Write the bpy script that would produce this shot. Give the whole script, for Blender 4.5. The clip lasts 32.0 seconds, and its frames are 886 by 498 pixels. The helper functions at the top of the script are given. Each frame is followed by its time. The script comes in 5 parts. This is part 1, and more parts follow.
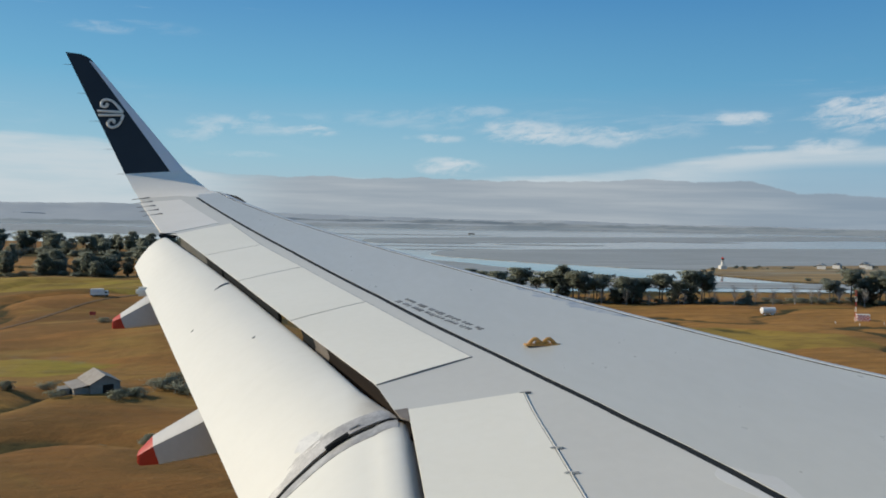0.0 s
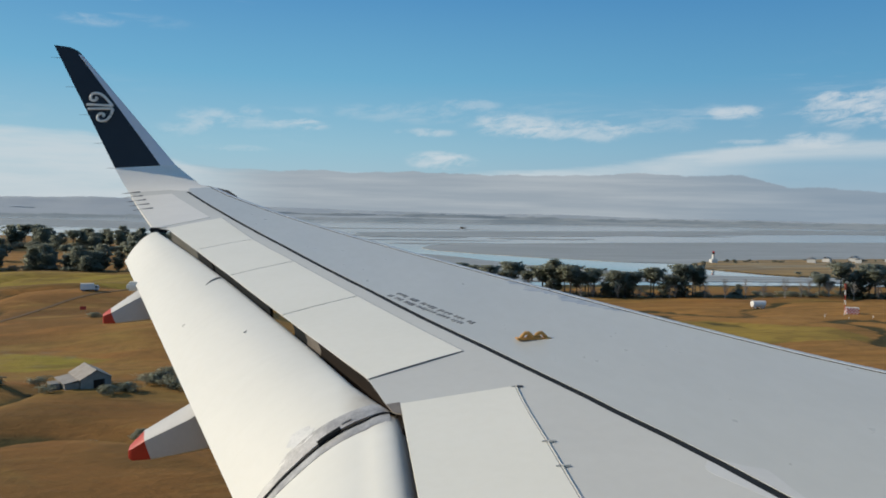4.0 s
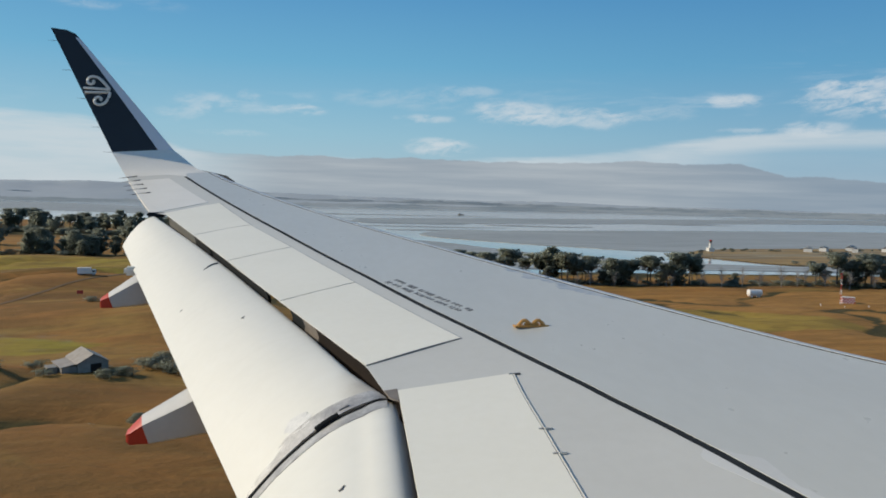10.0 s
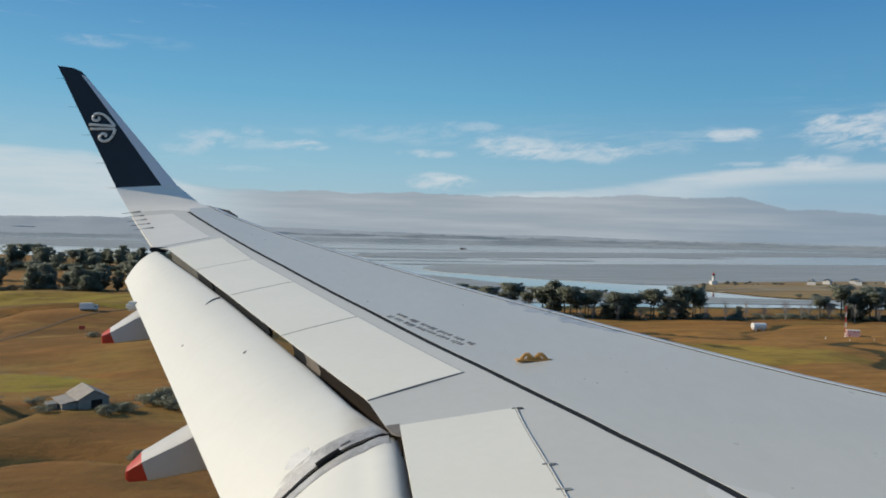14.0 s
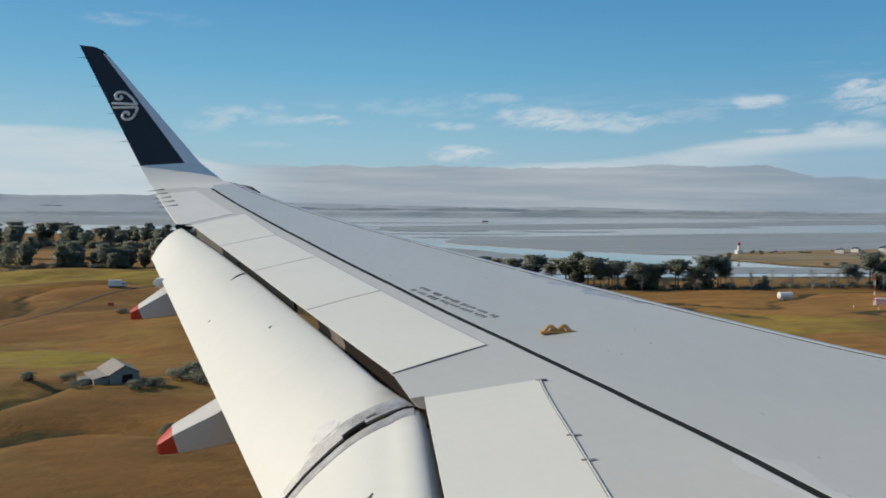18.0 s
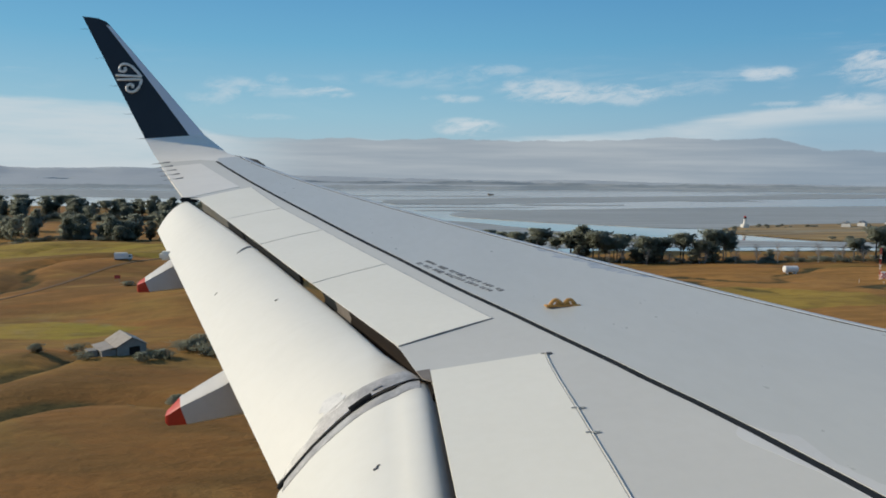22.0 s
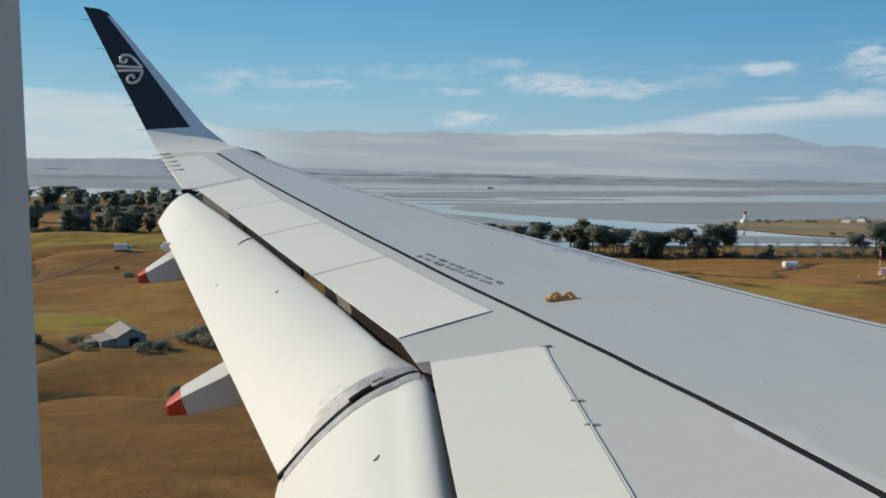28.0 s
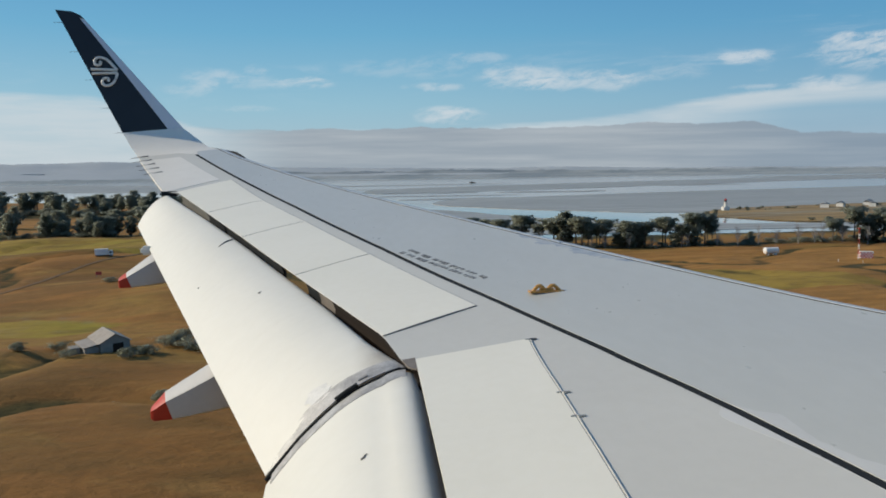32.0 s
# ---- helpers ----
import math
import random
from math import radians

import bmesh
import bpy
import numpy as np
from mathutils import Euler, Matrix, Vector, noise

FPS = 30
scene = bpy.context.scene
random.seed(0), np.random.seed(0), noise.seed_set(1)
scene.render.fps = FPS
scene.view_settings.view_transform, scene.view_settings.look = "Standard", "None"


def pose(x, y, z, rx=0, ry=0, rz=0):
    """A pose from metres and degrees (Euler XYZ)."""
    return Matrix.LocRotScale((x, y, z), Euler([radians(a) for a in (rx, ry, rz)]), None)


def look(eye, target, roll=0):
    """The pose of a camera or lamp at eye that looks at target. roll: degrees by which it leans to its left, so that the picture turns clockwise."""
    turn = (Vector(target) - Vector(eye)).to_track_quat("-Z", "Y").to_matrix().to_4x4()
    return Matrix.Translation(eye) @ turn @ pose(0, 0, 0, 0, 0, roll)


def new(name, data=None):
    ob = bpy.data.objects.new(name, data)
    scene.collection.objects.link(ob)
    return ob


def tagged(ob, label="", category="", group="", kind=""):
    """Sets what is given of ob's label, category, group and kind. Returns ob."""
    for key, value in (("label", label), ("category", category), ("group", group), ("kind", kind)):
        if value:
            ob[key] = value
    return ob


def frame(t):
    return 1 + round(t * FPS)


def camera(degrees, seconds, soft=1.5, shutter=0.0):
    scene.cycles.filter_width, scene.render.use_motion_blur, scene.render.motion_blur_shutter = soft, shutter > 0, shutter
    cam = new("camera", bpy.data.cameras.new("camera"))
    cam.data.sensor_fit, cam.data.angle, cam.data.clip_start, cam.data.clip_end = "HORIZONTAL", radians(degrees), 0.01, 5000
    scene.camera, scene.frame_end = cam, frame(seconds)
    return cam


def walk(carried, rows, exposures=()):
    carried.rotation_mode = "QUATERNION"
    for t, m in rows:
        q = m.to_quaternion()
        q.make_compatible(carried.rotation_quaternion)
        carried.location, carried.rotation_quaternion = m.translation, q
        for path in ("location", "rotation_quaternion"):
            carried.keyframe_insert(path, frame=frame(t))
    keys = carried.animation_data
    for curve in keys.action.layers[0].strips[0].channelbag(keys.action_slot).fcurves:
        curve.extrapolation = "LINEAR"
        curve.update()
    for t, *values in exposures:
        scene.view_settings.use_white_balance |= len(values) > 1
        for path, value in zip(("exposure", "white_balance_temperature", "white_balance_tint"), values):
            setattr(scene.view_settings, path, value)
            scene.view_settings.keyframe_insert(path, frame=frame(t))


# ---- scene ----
cam = camera(60.29, 32.0, soft=1.8)
walk(cam, [
    (0.0, pose(0.002, -0.001, 37.999, 87.668, -1.022, -10.608)), (0.5, pose(0.002, -0.003, 37.998, 88.315, -0.272, -10.578)),
    (1.0, pose(0.003, -0.002, 38.000, 88.977, -0.430, -10.949)), (1.5, pose(0.003, -0.002, 37.999, 88.949, -0.738, -11.252)),
    (2.0, pose(0.004, -0.003, 37.998, 89.229, -1.217, -11.324)), (2.5, pose(0.003, -0.003, 37.997, 89.087, -1.257, -11.538)),
    (3.0, pose(0.003, -0.004, 37.999, 89.129, -0.751, -11.558)), (3.5, pose(0.003, -0.001, 38.000, 88.226, -0.886, -11.230)),
    (5.5, pose(-0.001, -0.000, 38.000, 86.312, -1.183, -11.348)), (6.0, pose(0.001, -0.000, 38.001, 87.490, -1.291, -11.623)),
    (6.5, pose(0.004, -0.002, 37.998, 86.925, -0.822, -11.425)), (7.0, pose(0.005, -0.002, 37.998, 87.415, -0.938, -12.046)),
    (7.5, pose(0.004, -0.002, 37.998, 87.125, -0.943, -11.760)), (8.0, pose(0.003, -0.001, 37.998, 87.930, -1.228, -11.431)),
    (8.5, pose(0.002, -0.003, 38.001, 88.611, -1.635, -11.168)), (9.0, pose(0.002, 0.000, 38.002, 88.676, -1.642, -11.157)),
    (9.5, pose(0.000, -0.001, 38.001, 87.998, -1.279, -10.708)), (10.0, pose(-0.003, 0.005, 38.003, 86.235, -1.411, -11.388)),
    (10.5, pose(-0.005, 0.006, 38.006, 87.715, -1.461, -11.637)), (11.0, pose(-0.003, 0.005, 38.006, 87.610, -0.637, -11.520)),
    (11.5, pose(-0.000, 0.002, 38.003, 88.077, -0.903, -12.056)), (12.0, pose(-0.000, 0.000, 38.001, 88.087, -0.757, -11.869)),
    (12.5, pose(-0.002, 0.002, 38.002, 87.950, -0.588, -11.581)), (13.0, pose(-0.001, 0.001, 38.002, 88.080, -0.466, -11.470)),
    (13.5, pose(-0.001, 0.003, 38.004, 88.216, -0.743, -11.341)), (14.0, pose(0.001, -0.001, 38.000, 88.797, -1.202, -11.214)),
    (14.5, pose(0.000, 0.000, 38.002, 88.702, -1.212, -11.204)), (16.5, pose(0.003, -0.001, 38.000, 88.618, -1.156, -11.716)),
    (17.0, pose(0.004, -0.003, 37.999, 88.542, -0.843, -10.936)), (17.5, pose(0.005, -0.005, 37.998, 87.268, -0.530, -9.838)),
    (18.0, pose(0.002, -0.000, 38.002, 86.752, -0.360, -9.565)), (18.5, pose(0.000, -0.001, 38.002, 86.516, -0.780, -9.551)),
    (19.0, pose(-0.001, -0.001, 38.003, 85.943, 0.196, -8.781)), (19.5, pose(-0.001, 0.000, 38.005, 86.174, -0.197, -8.410)),
    (20.0, pose(-0.006, 0.006, 38.007, 86.152, -1.176, -9.476)), (20.5, pose(-0.008, 0.008, 38.007, 85.970, -1.053, -11.074)),
    (21.0, pose(-0.005, 0.002, 38.006, 86.184, -0.950, -9.144)), (21.5, pose(-0.004, 0.002, 38.004, 85.163, -0.798, -9.490)),
    (22.0, pose(-0.004, 0.001, 38.005, 84.738, -0.417, -9.190)), (22.5, pose(-0.001, 0.001, 38.002, 84.518, 0.056, -9.117)),
    (23.0, pose(0.001, -0.002, 37.999, 84.090, 0.380, -8.693)), (23.5, pose(-0.001, -0.001, 38.001, 84.746, 0.048, -8.509)),
    (24.0, pose(-0.001, -0.001, 38.001, 85.366, -0.109, -8.933)), (24.5, pose(0.002, -0.001, 37.998, 84.314, 0.266, -8.877)),
    (25.0, pose(0.001, 0.000, 38.001, 83.853, -0.186, -9.092)), (25.5, pose(0.004, -0.002, 37.998, 84.273, -0.061, -9.369)),
    (27.5, pose(-0.012, -0.017, 38.002, 83.842, 0.180, -7.945)), (28.0, pose(-0.012, -0.016, 38.004, 84.229, -0.780, -9.171)),
    (28.5, pose(0.002, -0.002, 38.000, 83.654, 0.024, -9.963)), (29.0, pose(0.004, -0.003, 37.998, 83.705, -0.197, -10.676)),
    (29.5, pose(0.006, -0.003, 37.998, 84.217, 0.030, -11.183)), (30.0, pose(0.003, -0.002, 38.000, 84.198, 0.147, -11.544)),
    (30.5, pose(0.007, -0.003, 37.997, 84.503, 0.290, -11.945)), (31.0, pose(0.000, 0.002, 38.002, 84.290, 0.618, -12.011)),
    (31.5, pose(0.003, -0.000, 38.000, 83.705, 0.652, -10.610)), (32.0, pose(0.001, -0.000, 38.001, 83.901, 0.705, -10.539))
])

# ---- world, sun ----
SUN_EL, SUN_AZ = radians(28), radians(-74)          # azimuth from +Y towards +X
to_sun = Vector((math.sin(SUN_AZ) * math.cos(SUN_EL), math.cos(SUN_AZ) * math.cos(SUN_EL), math.sin(SUN_EL)))
sun_data = bpy.data.lights.new("sun", "SUN")
sun_data.energy, sun_data.angle, sun_data.color = 3.75, radians(0.6), (1.0, 0.87, 0.67)
sun = new("sun", sun_data)
sun.matrix_world = look(to_sun * 100, (0, 0, 0))


class Nodes:
    """Short hand for building a node tree."""

    def __init__(self, tree):
        self.t = tree

    def add(self, kind, **inputs):
        n = self.t.nodes.new(kind)
        for key, value in inputs.items():
            self.put(n.inputs[key.replace("_", " ")], value)
        return n

    def put(self, socket, value):
        if isinstance(value, bpy.types.NodeSocket):
            self.t.links.new(value, socket)
        else:
            socket.default_value = value

    def math(self, op, a, b=0.0, clamp=False):
        n = self.t.nodes.new("ShaderNodeMath")
        n.operation, n.use_clamp = op, clamp
        self.put(n.inputs[0], a), self.put(n.inputs[1], b)
        return n.outputs[0]

    def ramp(self, value, lo, hi, smooth=True, a=0.0, b=1.0):
        n = self.t.nodes.new("ShaderNodeMapRange")
        n.interpolation_type = "SMOOTHSTEP" if smooth else "LINEAR"
        for i, v in enumerate((value, lo, hi, a, b)):
            self.put(n.inputs[i], v)
        return n.outputs[0]

    def mix(self, f, a, b):
        n = self.t.nodes.new("ShaderNodeMix")
        n.data_type = "RGBA"
        self.put(n.inputs[0], f), self.put(n.inputs[6], a), self.put(n.inputs[7], b)
        return n.outputs[2]

    def noise(self, vec, scale, detail=4.0, rough=0.55, distort=0.0):
        n = self.t.nodes.new("ShaderNodeTexNoise")
        self.put(n.inputs["Vector"], vec)
        n.inputs["Scale"].default_value, n.inputs["Detail"].default_value = scale, detail
        n.inputs["Roughness"].default_value, n.inputs["Distortion"].default_value = rough, distort
        return n.outputs["Fac"]

    def vec(self, x, y, z):
        n = self.t.nodes.new("ShaderNodeCombineXYZ")
        self.put(n.inputs[0], x), self.put(n.inputs[1], y), self.put(n.inputs[2], z)
        return n.outputs[0]

    def scaled(self, vec, s):
        n = self.t.nodes.new("ShaderNodeMapping")
        self.put(n.inputs["Vector"], vec)
        n.inputs["Scale"].default_value = s
        return n.outputs[0]


world = bpy.data.worlds.new("sky")
scene.world = world
world.use_nodes = True
wt = world.node_tree
wt.nodes.clear()
w = Nodes(wt)
sky = wt.nodes.new("ShaderNodeTexSky")
sky.sky_type, sky.sun_disc = "NISHITA", False
sky.sun_elevation, sky.sun_rotation = SUN_EL, SUN_AZ
sky.air_density, sky.dust_density, sky.ozone_density = 1.0, 0.6, 2.5
ways = wt.nodes.new("ShaderNodeTexCoord").outputs["Generated"]
sep = wt.nodes.new("ShaderNodeSeparateXYZ")
wt.links.new(ways, sep.inputs[0])
dx, dy, dz = sep.outputs
flat = w.math("SQRT", w.math("ADD", w.math("MULTIPLY", dx, dx), w.math("MULTIPLY", dy, dy)))
elev = w.math("DIVIDE", dz, w.math("MAXIMUM", flat, 0.01))            # tangent of the height over the horizon
around = w.math("ARCTAN2", dx, dy)                                    # angle from +Y towards +X
polar = w.vec(around, w.math("MULTIPLY", elev, 4.0), 0.0)
SKY = 0.085
col = w.t.nodes.new("ShaderNodeVectorMath")
col.operation = "SCALE"
w.put(col.inputs[0], sky.outputs[0])
col.inputs["Scale"].default_value = SKY
base = col.outputs[0]
# clear-air gradient: deep blue overhead, pale towards the horizon
grad = wt.nodes.new("ShaderNodeValToRGB")
stops = ((0.0, (0.414, 0.55, 0.64)), (0.08, (0.292, 0.530, 0.668)), (0.17, (0.145, 0.425, 0.645)), (0.32, (0.056, 0.250, 0.545)), (0.6, (0.085, 0.20, 0.38)), (1.0, (0.103, 0.19, 0.32)))
while len(grad.color_ramp.elements) < len(stops):
    grad.color_ramp.elements.new(0.5)
for el, (at, c) in zip(grad.color_ramp.elements, stops):
    el.position, el.color = at, (*c, 1)
w.put(grad.inputs[0], elev)
base = w.mix(0.85, base, grad.outputs[0])
# deeper blue away from the sun
base = w.mix(w.ramp(around, 0.0, 0.8, True, 0.0, 0.24), base, (0.02, 0.13, 0.36, 1))
# thin high streaks
streak = w.noise(w.scaled(polar, (6.0, 9.0, 1)), 1.0, 8.0, 0.62, 0.5)
patch_n = w.noise(w.scaled(polar, (3.4, 3.0, 1)), 1.3, 3.0)
band = w.math("MULTIPLY", w.ramp(elev, 0.075, 0.105), w.ramp(elev, w.ramp(around, 0.35, 0.7, True, 0.165, 0.215), w.ramp(around, 0.35, 0.7, True, 0.125, 0.14)))
wisps = w.math("MULTIPLY", w.math("MULTIPLY", w.ramp(streak, 0.50, 0.70), w.ramp(patch_n, 0.40, 0.60)), band)
base = w.mix(w.math("MULTIPLY", wisps, 0.35), base, (0.66, 0.72, 0.77, 1))
# single fair-weather scraps: angle round, height, half widths, strength
tilted = w.vec(w.math("ADD", around, w.math("MULTIPLY", elev, -0.9)), w.math("MULTIPLY", elev, 2.6), 0.0)
ragged = w.noise(tilted, 30.0, 10.0, 0.70, 0.5)
lumps = w.noise(tilted, 15.0, 4.0, 0.55, 0.3)
torn = w.math("ADD", w.math("MULTIPLY", ragged, 0.6), w.math("MULTIPLY", lumps, 0.4))
SCRAPS = ((0.718, 0.127, 0.082, 0.020, 1.0), (0.664, 0.141, 0.014, 0.007, 0.8), (0.690, 0.145, 0.010, 0.005, 0.7),
          (0.557, 0.127, 0.033, 0.007, 0.9), (0.282, 0.113, 0.048, 0.015, 0.85), (0.375, 0.107, 0.066, 0.012, 0.75), (0.465, 0.113, 0.045, 0.010, 0.35),
          (0.233, 0.139, 0.032, 0.008, 0.45), (0.150, 0.128, 0.085, 0.012, 0.30), (0.171, 0.103, 0.036, 0.005, 0.60),
          (0.192, 0.067, 0.036, 0.010, 1.0), (0.645, 0.092, 0.036, 0.008, 0.85), (0.574, 0.083, 0.024, 0.0045, 0.85), (0.572, 0.091, 0.030, 0.0035, 0.5),
          (0.010, 0.110, 0.030, 0.007, 0.75), (-0.045, 0.109, 0.040, 0.008, 0.30), (-0.105, 0.113, 0.036, 0.010, 0.55), (-0.130, 0.098, 0.030, 0.008, 0.40),
          (-0.050, 0.123, 0.014, 0.006, 0.55), (-0.070, 0.076, 0.035, 0.004, 0.35), (-0.238, 0.219, 0.034, 0.006, 0.34), (-0.165, 0.224, 0.040, 0.007, 0.12))
for az, el, wide, tall, dense in SCRAPS:
    ua = w.math("MULTIPLY", w.math("SUBTRACT", around, az), 1.0 / wide)
    ue = w.math("MULTIPLY", w.math("SUBTRACT", elev, el), 1.0 / tall)
    d2 = w.math("ADD", w.math("MULTIPLY", ua, ua), w.math("MULTIPLY", ue, ue))
    near = w.ramp(d2, 2.6, 0.0)
    puff = w.math("MULTIPLY", w.math("MULTIPLY", near, w.ramp(w.math("ADD", torn, w.math("MULTIPLY", near, 0.13)), 0.50, 0.72)), dense)
    base = w.mix(w.math("MULTIPLY", puff, 0.72), base, (0.67, 0.71, 0.74, 1))
# faint scraps higher up
scrap = w.math("MULTIPLY", w.ramp(w.noise(w.scaled(polar, (4.0, 12.0, 1)), 1.7, 7.0, 0.6), 0.60, 0.74), w.math("MULTIPLY", w.ramp(elev, 0.20, 0.25), w.ramp(around, 0.0, -0.2)))
base = w.mix(w.math("MULTIPLY", scrap, 0.3), base, (0.5, 0.62, 0.72, 1))
# bright layer that rises beside the grey bank
edge_n = w.noise(w.scaled(polar, (3.0, 7.0, 1)), 2.0, 6.0, 0.6)
top2 = w.math("ADD", w.ramp(around, -0.08, -0.26, True, 0.042, 0.084), w.math("MULTIPLY", w.math("SUBTRACT", edge_n, 0.5), 0.016))
top2 = w.math("ADD", top2, w.ramp(around, 0.16, 0.70, True, 0.006, 0.049))
soft2 = w.ramp(w.math("SUBTRACT", top2, elev), -0.003, 0.006)
soft2 = w.math("MULTIPLY", soft2, w.math("SUBTRACT", 1.0, w.math("MULTIPLY", w.math("MULTIPLY", w.ramp(w.math("SUBTRACT", top2, elev), 0.012, 0.026), w.ramp(around, 0.45, 0.62)), 0.85)))
base = w.mix(w.math("MULTIPLY", soft2, w.ramp(edge_n, 0.25, 0.65, True, 0.35, 0.72)), base, (0.62, 0.67, 0.70, 1))
# grey cloud bank on the horizon
edge_b = w.noise(w.scaled(polar, (5.0, 2.0, 1)), 1.5, 6.0, 0.6)
top1 = w.math("ADD", w.math("ADD", w.ramp(around, 0.56, 0.63, True, 0.051, 0.035), w.ramp(around, 0.63, 0.78, True, 0.0, -0.010)), w.math("ADD", w.math("MULTIPLY", w.math("SUBTRACT", edge_b, 0.5), 0.020), w.math("MULTIPLY", w.math("SUBTRACT", lumps, 0.5), 0.010)))
bank = w.math("MULTIPLY", w.ramp(w.math("SUBTRACT", top1, elev), -0.0008, 0.0012), w.ramp(around, -0.16, 0.02))
layers = w.noise(w.scaled(polar, (2.5, 11.0, 1)), 1.6, 5.0, 0.55)
grey = w.mix(w.ramp(layers, 0.34, 0.72), (0.255, 0.315, 0.38, 1), (0.395, 0.445, 0.49, 1))
grey = w.mix(w.ramp(around, 0.35, 0.75), w.mix(0.25, grey, (0.44, 0.48, 0.51, 1)), w.mix(0.45, grey, (0.22, 0.30, 0.39, 1)))
base = w.mix(w.math("MULTIPLY", bank, 0.93), base, grey)
bg = w.add("ShaderNodeBackground", Color=base, Strength=1.0)
out = wt.nodes.new("ShaderNodeOutputWorld")
wt.links.new(bg.outputs[0], out.inputs[0])

# ---- materials ----
def material(name, colour, second=None, scale=2.0, fine=30.0, spread=0.5, rough=0.5, metal=0.0, bump=0.0, stretch=(1, 1, 1), third=None, island=0.0, coat=0.0, rough_var=0.12, wave=None, relief=0.0):
    m = bpy.data.materials.new(name)
    m.use_nodes = True
    t = m.node_tree
    n = Nodes(t)
    b = t.nodes["Principled BSDF"]
    pos = n.scaled(t.nodes.new("ShaderNodeTexCoord").outputs["Object"], stretch)
    big, small = n.noise(pos, scale, 4.0), n.noise(pos, fine, 5.0, 0.6)
    second = second or tuple(c * 0.82 for c in colour)
    f = n.math("ADD", n.math("MULTIPLY", n.ramp(big, 0.5 - spread / 2, 0.5 + spread / 2), 0.7), n.math("MULTIPLY", n.ramp(small, 0.3, 0.7), 0.3))
    c = n.mix(f, (*colour, 1), (*second, 1))
    if third:
        c = n.mix(n.ramp(n.noise(n.scaled(pos, (1.7, 1.7, 1.7)), scale * 0.6, 5.0, 0.6, 0.8), 0.5, 0.68), c, (*third, 1))
    if wave:
        wv = t.nodes.new("ShaderNodeTexWave")
        n.put(wv.inputs["Vector"], pos)
        wv.bands_direction = wave[0]
        wv.inputs["Scale"].default_value, wv.inputs["Distortion"].default_value, wv.inputs["Detail"].default_value = wave[1], wave[2], 3.0
        wv.inputs["Detail Scale"].default_value = 0.6
        c = n.mix(n.math("MULTIPLY", n.ramp(wv.outputs["Fac"], 0.3, 0.9), wave[3]), c, (*[v * 0.62 for v in second], 1))
    if island:
        geo = t.nodes.new("ShaderNodeNewGeometry")
        c = n.mix(n.math("MULTIPLY", geo.outputs["Random Per Island"], island), c, (*[v * 1.9 for v in colour], 1))
    n.put(b.inputs["Base Color"], c)
    n.put(b.inputs["Roughness"], n.ramp(small, 0.2, 0.8, False, rough - rough_var / 2, rough + rough_var / 2))
    b.inputs["Metallic"].default_value = metal
    b.inputs["Coat Weight"].default_value = coat
    if relief:
        rn = t.nodes.new("ShaderNodeBump")
        rn.inputs["Strength"].default_value, rn.inputs["Distance"].default_value = 1.0, relief
        n.put(rn.inputs["Height"], n.math("ADD", n.noise(pos, 0.014, 5.0, 0.5, 0.4), n.math("MULTIPLY", small, 0.05)))
        n.put(b.inputs["Normal"], rn.outputs[0])
    if bump:
        bn = t.nodes.new("ShaderNodeBump")
        bn.inputs["Strength"].default_value, bn.inputs["Distance"].default_value = bump, 0.02
        n.put(bn.inputs["Height"], small)
        n.put(b.inputs["Normal"], bn.outputs[0])
    return m


M_SKIN = material("grey_wing_paint", (0.545, 0.560, 0.537), (0.495, 0.510, 0.489), 0.7, 9.0, rough=0.30, rough_var=0.08, stretch=(1, 0.5, 1))
M_SKIN2 = material("light_grey_paint", (0.610, 0.612, 0.579), (0.567, 0.569, 0.539), 0.8, 11.0, rough=0.5)
M_SPOILER = material("pale_panel_paint", (0.852, 0.840, 0.757), (0.802, 0.790, 0.705), 0.9, 14.0, rough=0.55)
M_FLAP = material("white_flap_paint", (0.742, 0.748, 0.708), (0.697, 0.703, 0.664), 0.8, 10.0, rough=0.5)
flap_nodes = Nodes(M_FLAP.node_tree)
flap_paint = M_FLAP.node_tree.nodes["Principled BSDF"].inputs["Base Color"]
flap_pos = M_FLAP.node_tree.nodes.new("ShaderNodeTexCoord").outputs["Object"]
joint_dist = M_FLAP.node_tree.nodes.new("ShaderNodeVectorMath")           # grime and painted-in shading beside the flap joint
joint_dist.operation = "DISTANCE"
flap_nodes.put(joint_dist.inputs[0], flap_nodes.scaled(flap_pos, (3.0, 1.35, 2.4)))
joint_dist.inputs[1].default_value = (0.54 * 3.0, 4.92 * 1.35, -0.075 * 2.4)
grime_shade = flap_nodes.math("MULTIPLY", flap_nodes.ramp(joint_dist.outputs["Value"], 0.85, 0.05), flap_nodes.ramp(flap_nodes.noise(flap_pos, 5.0, 5.0, 0.6), 0.25, 0.7, True, 0.60, 0.95))
streaks = flap_nodes.math("MULTIPLY", flap_nodes.ramp(flap_nodes.noise(flap_nodes.scaled(flap_pos, (0.6, 5.0, 0.6)), 1.6, 5.0, 0.6), 0.52, 0.75), 0.10)
flap_clean = flap_paint.links[0].from_socket
flap_nodes.put(flap_paint, flap_nodes.mix(grime_shade, flap_nodes.mix(streaks, flap_clean, (0.60, 0.59, 0.545, 1)), (0.33, 0.30, 0.26, 1)))
M_SEAL = material("black_rubber_seal", (0.017, 0.020, 0.023), (0.025, 0.028, 0.031), 6.0, 60.0, rough=0.7)
# near-black colour paints the shade inside gaps and openings
M_CAVITY = material("dark_hollow_shade", (0.019, 0.015, 0.013), (0.030, 0.024, 0.021), 4.0, 30.0, rough=0.7)
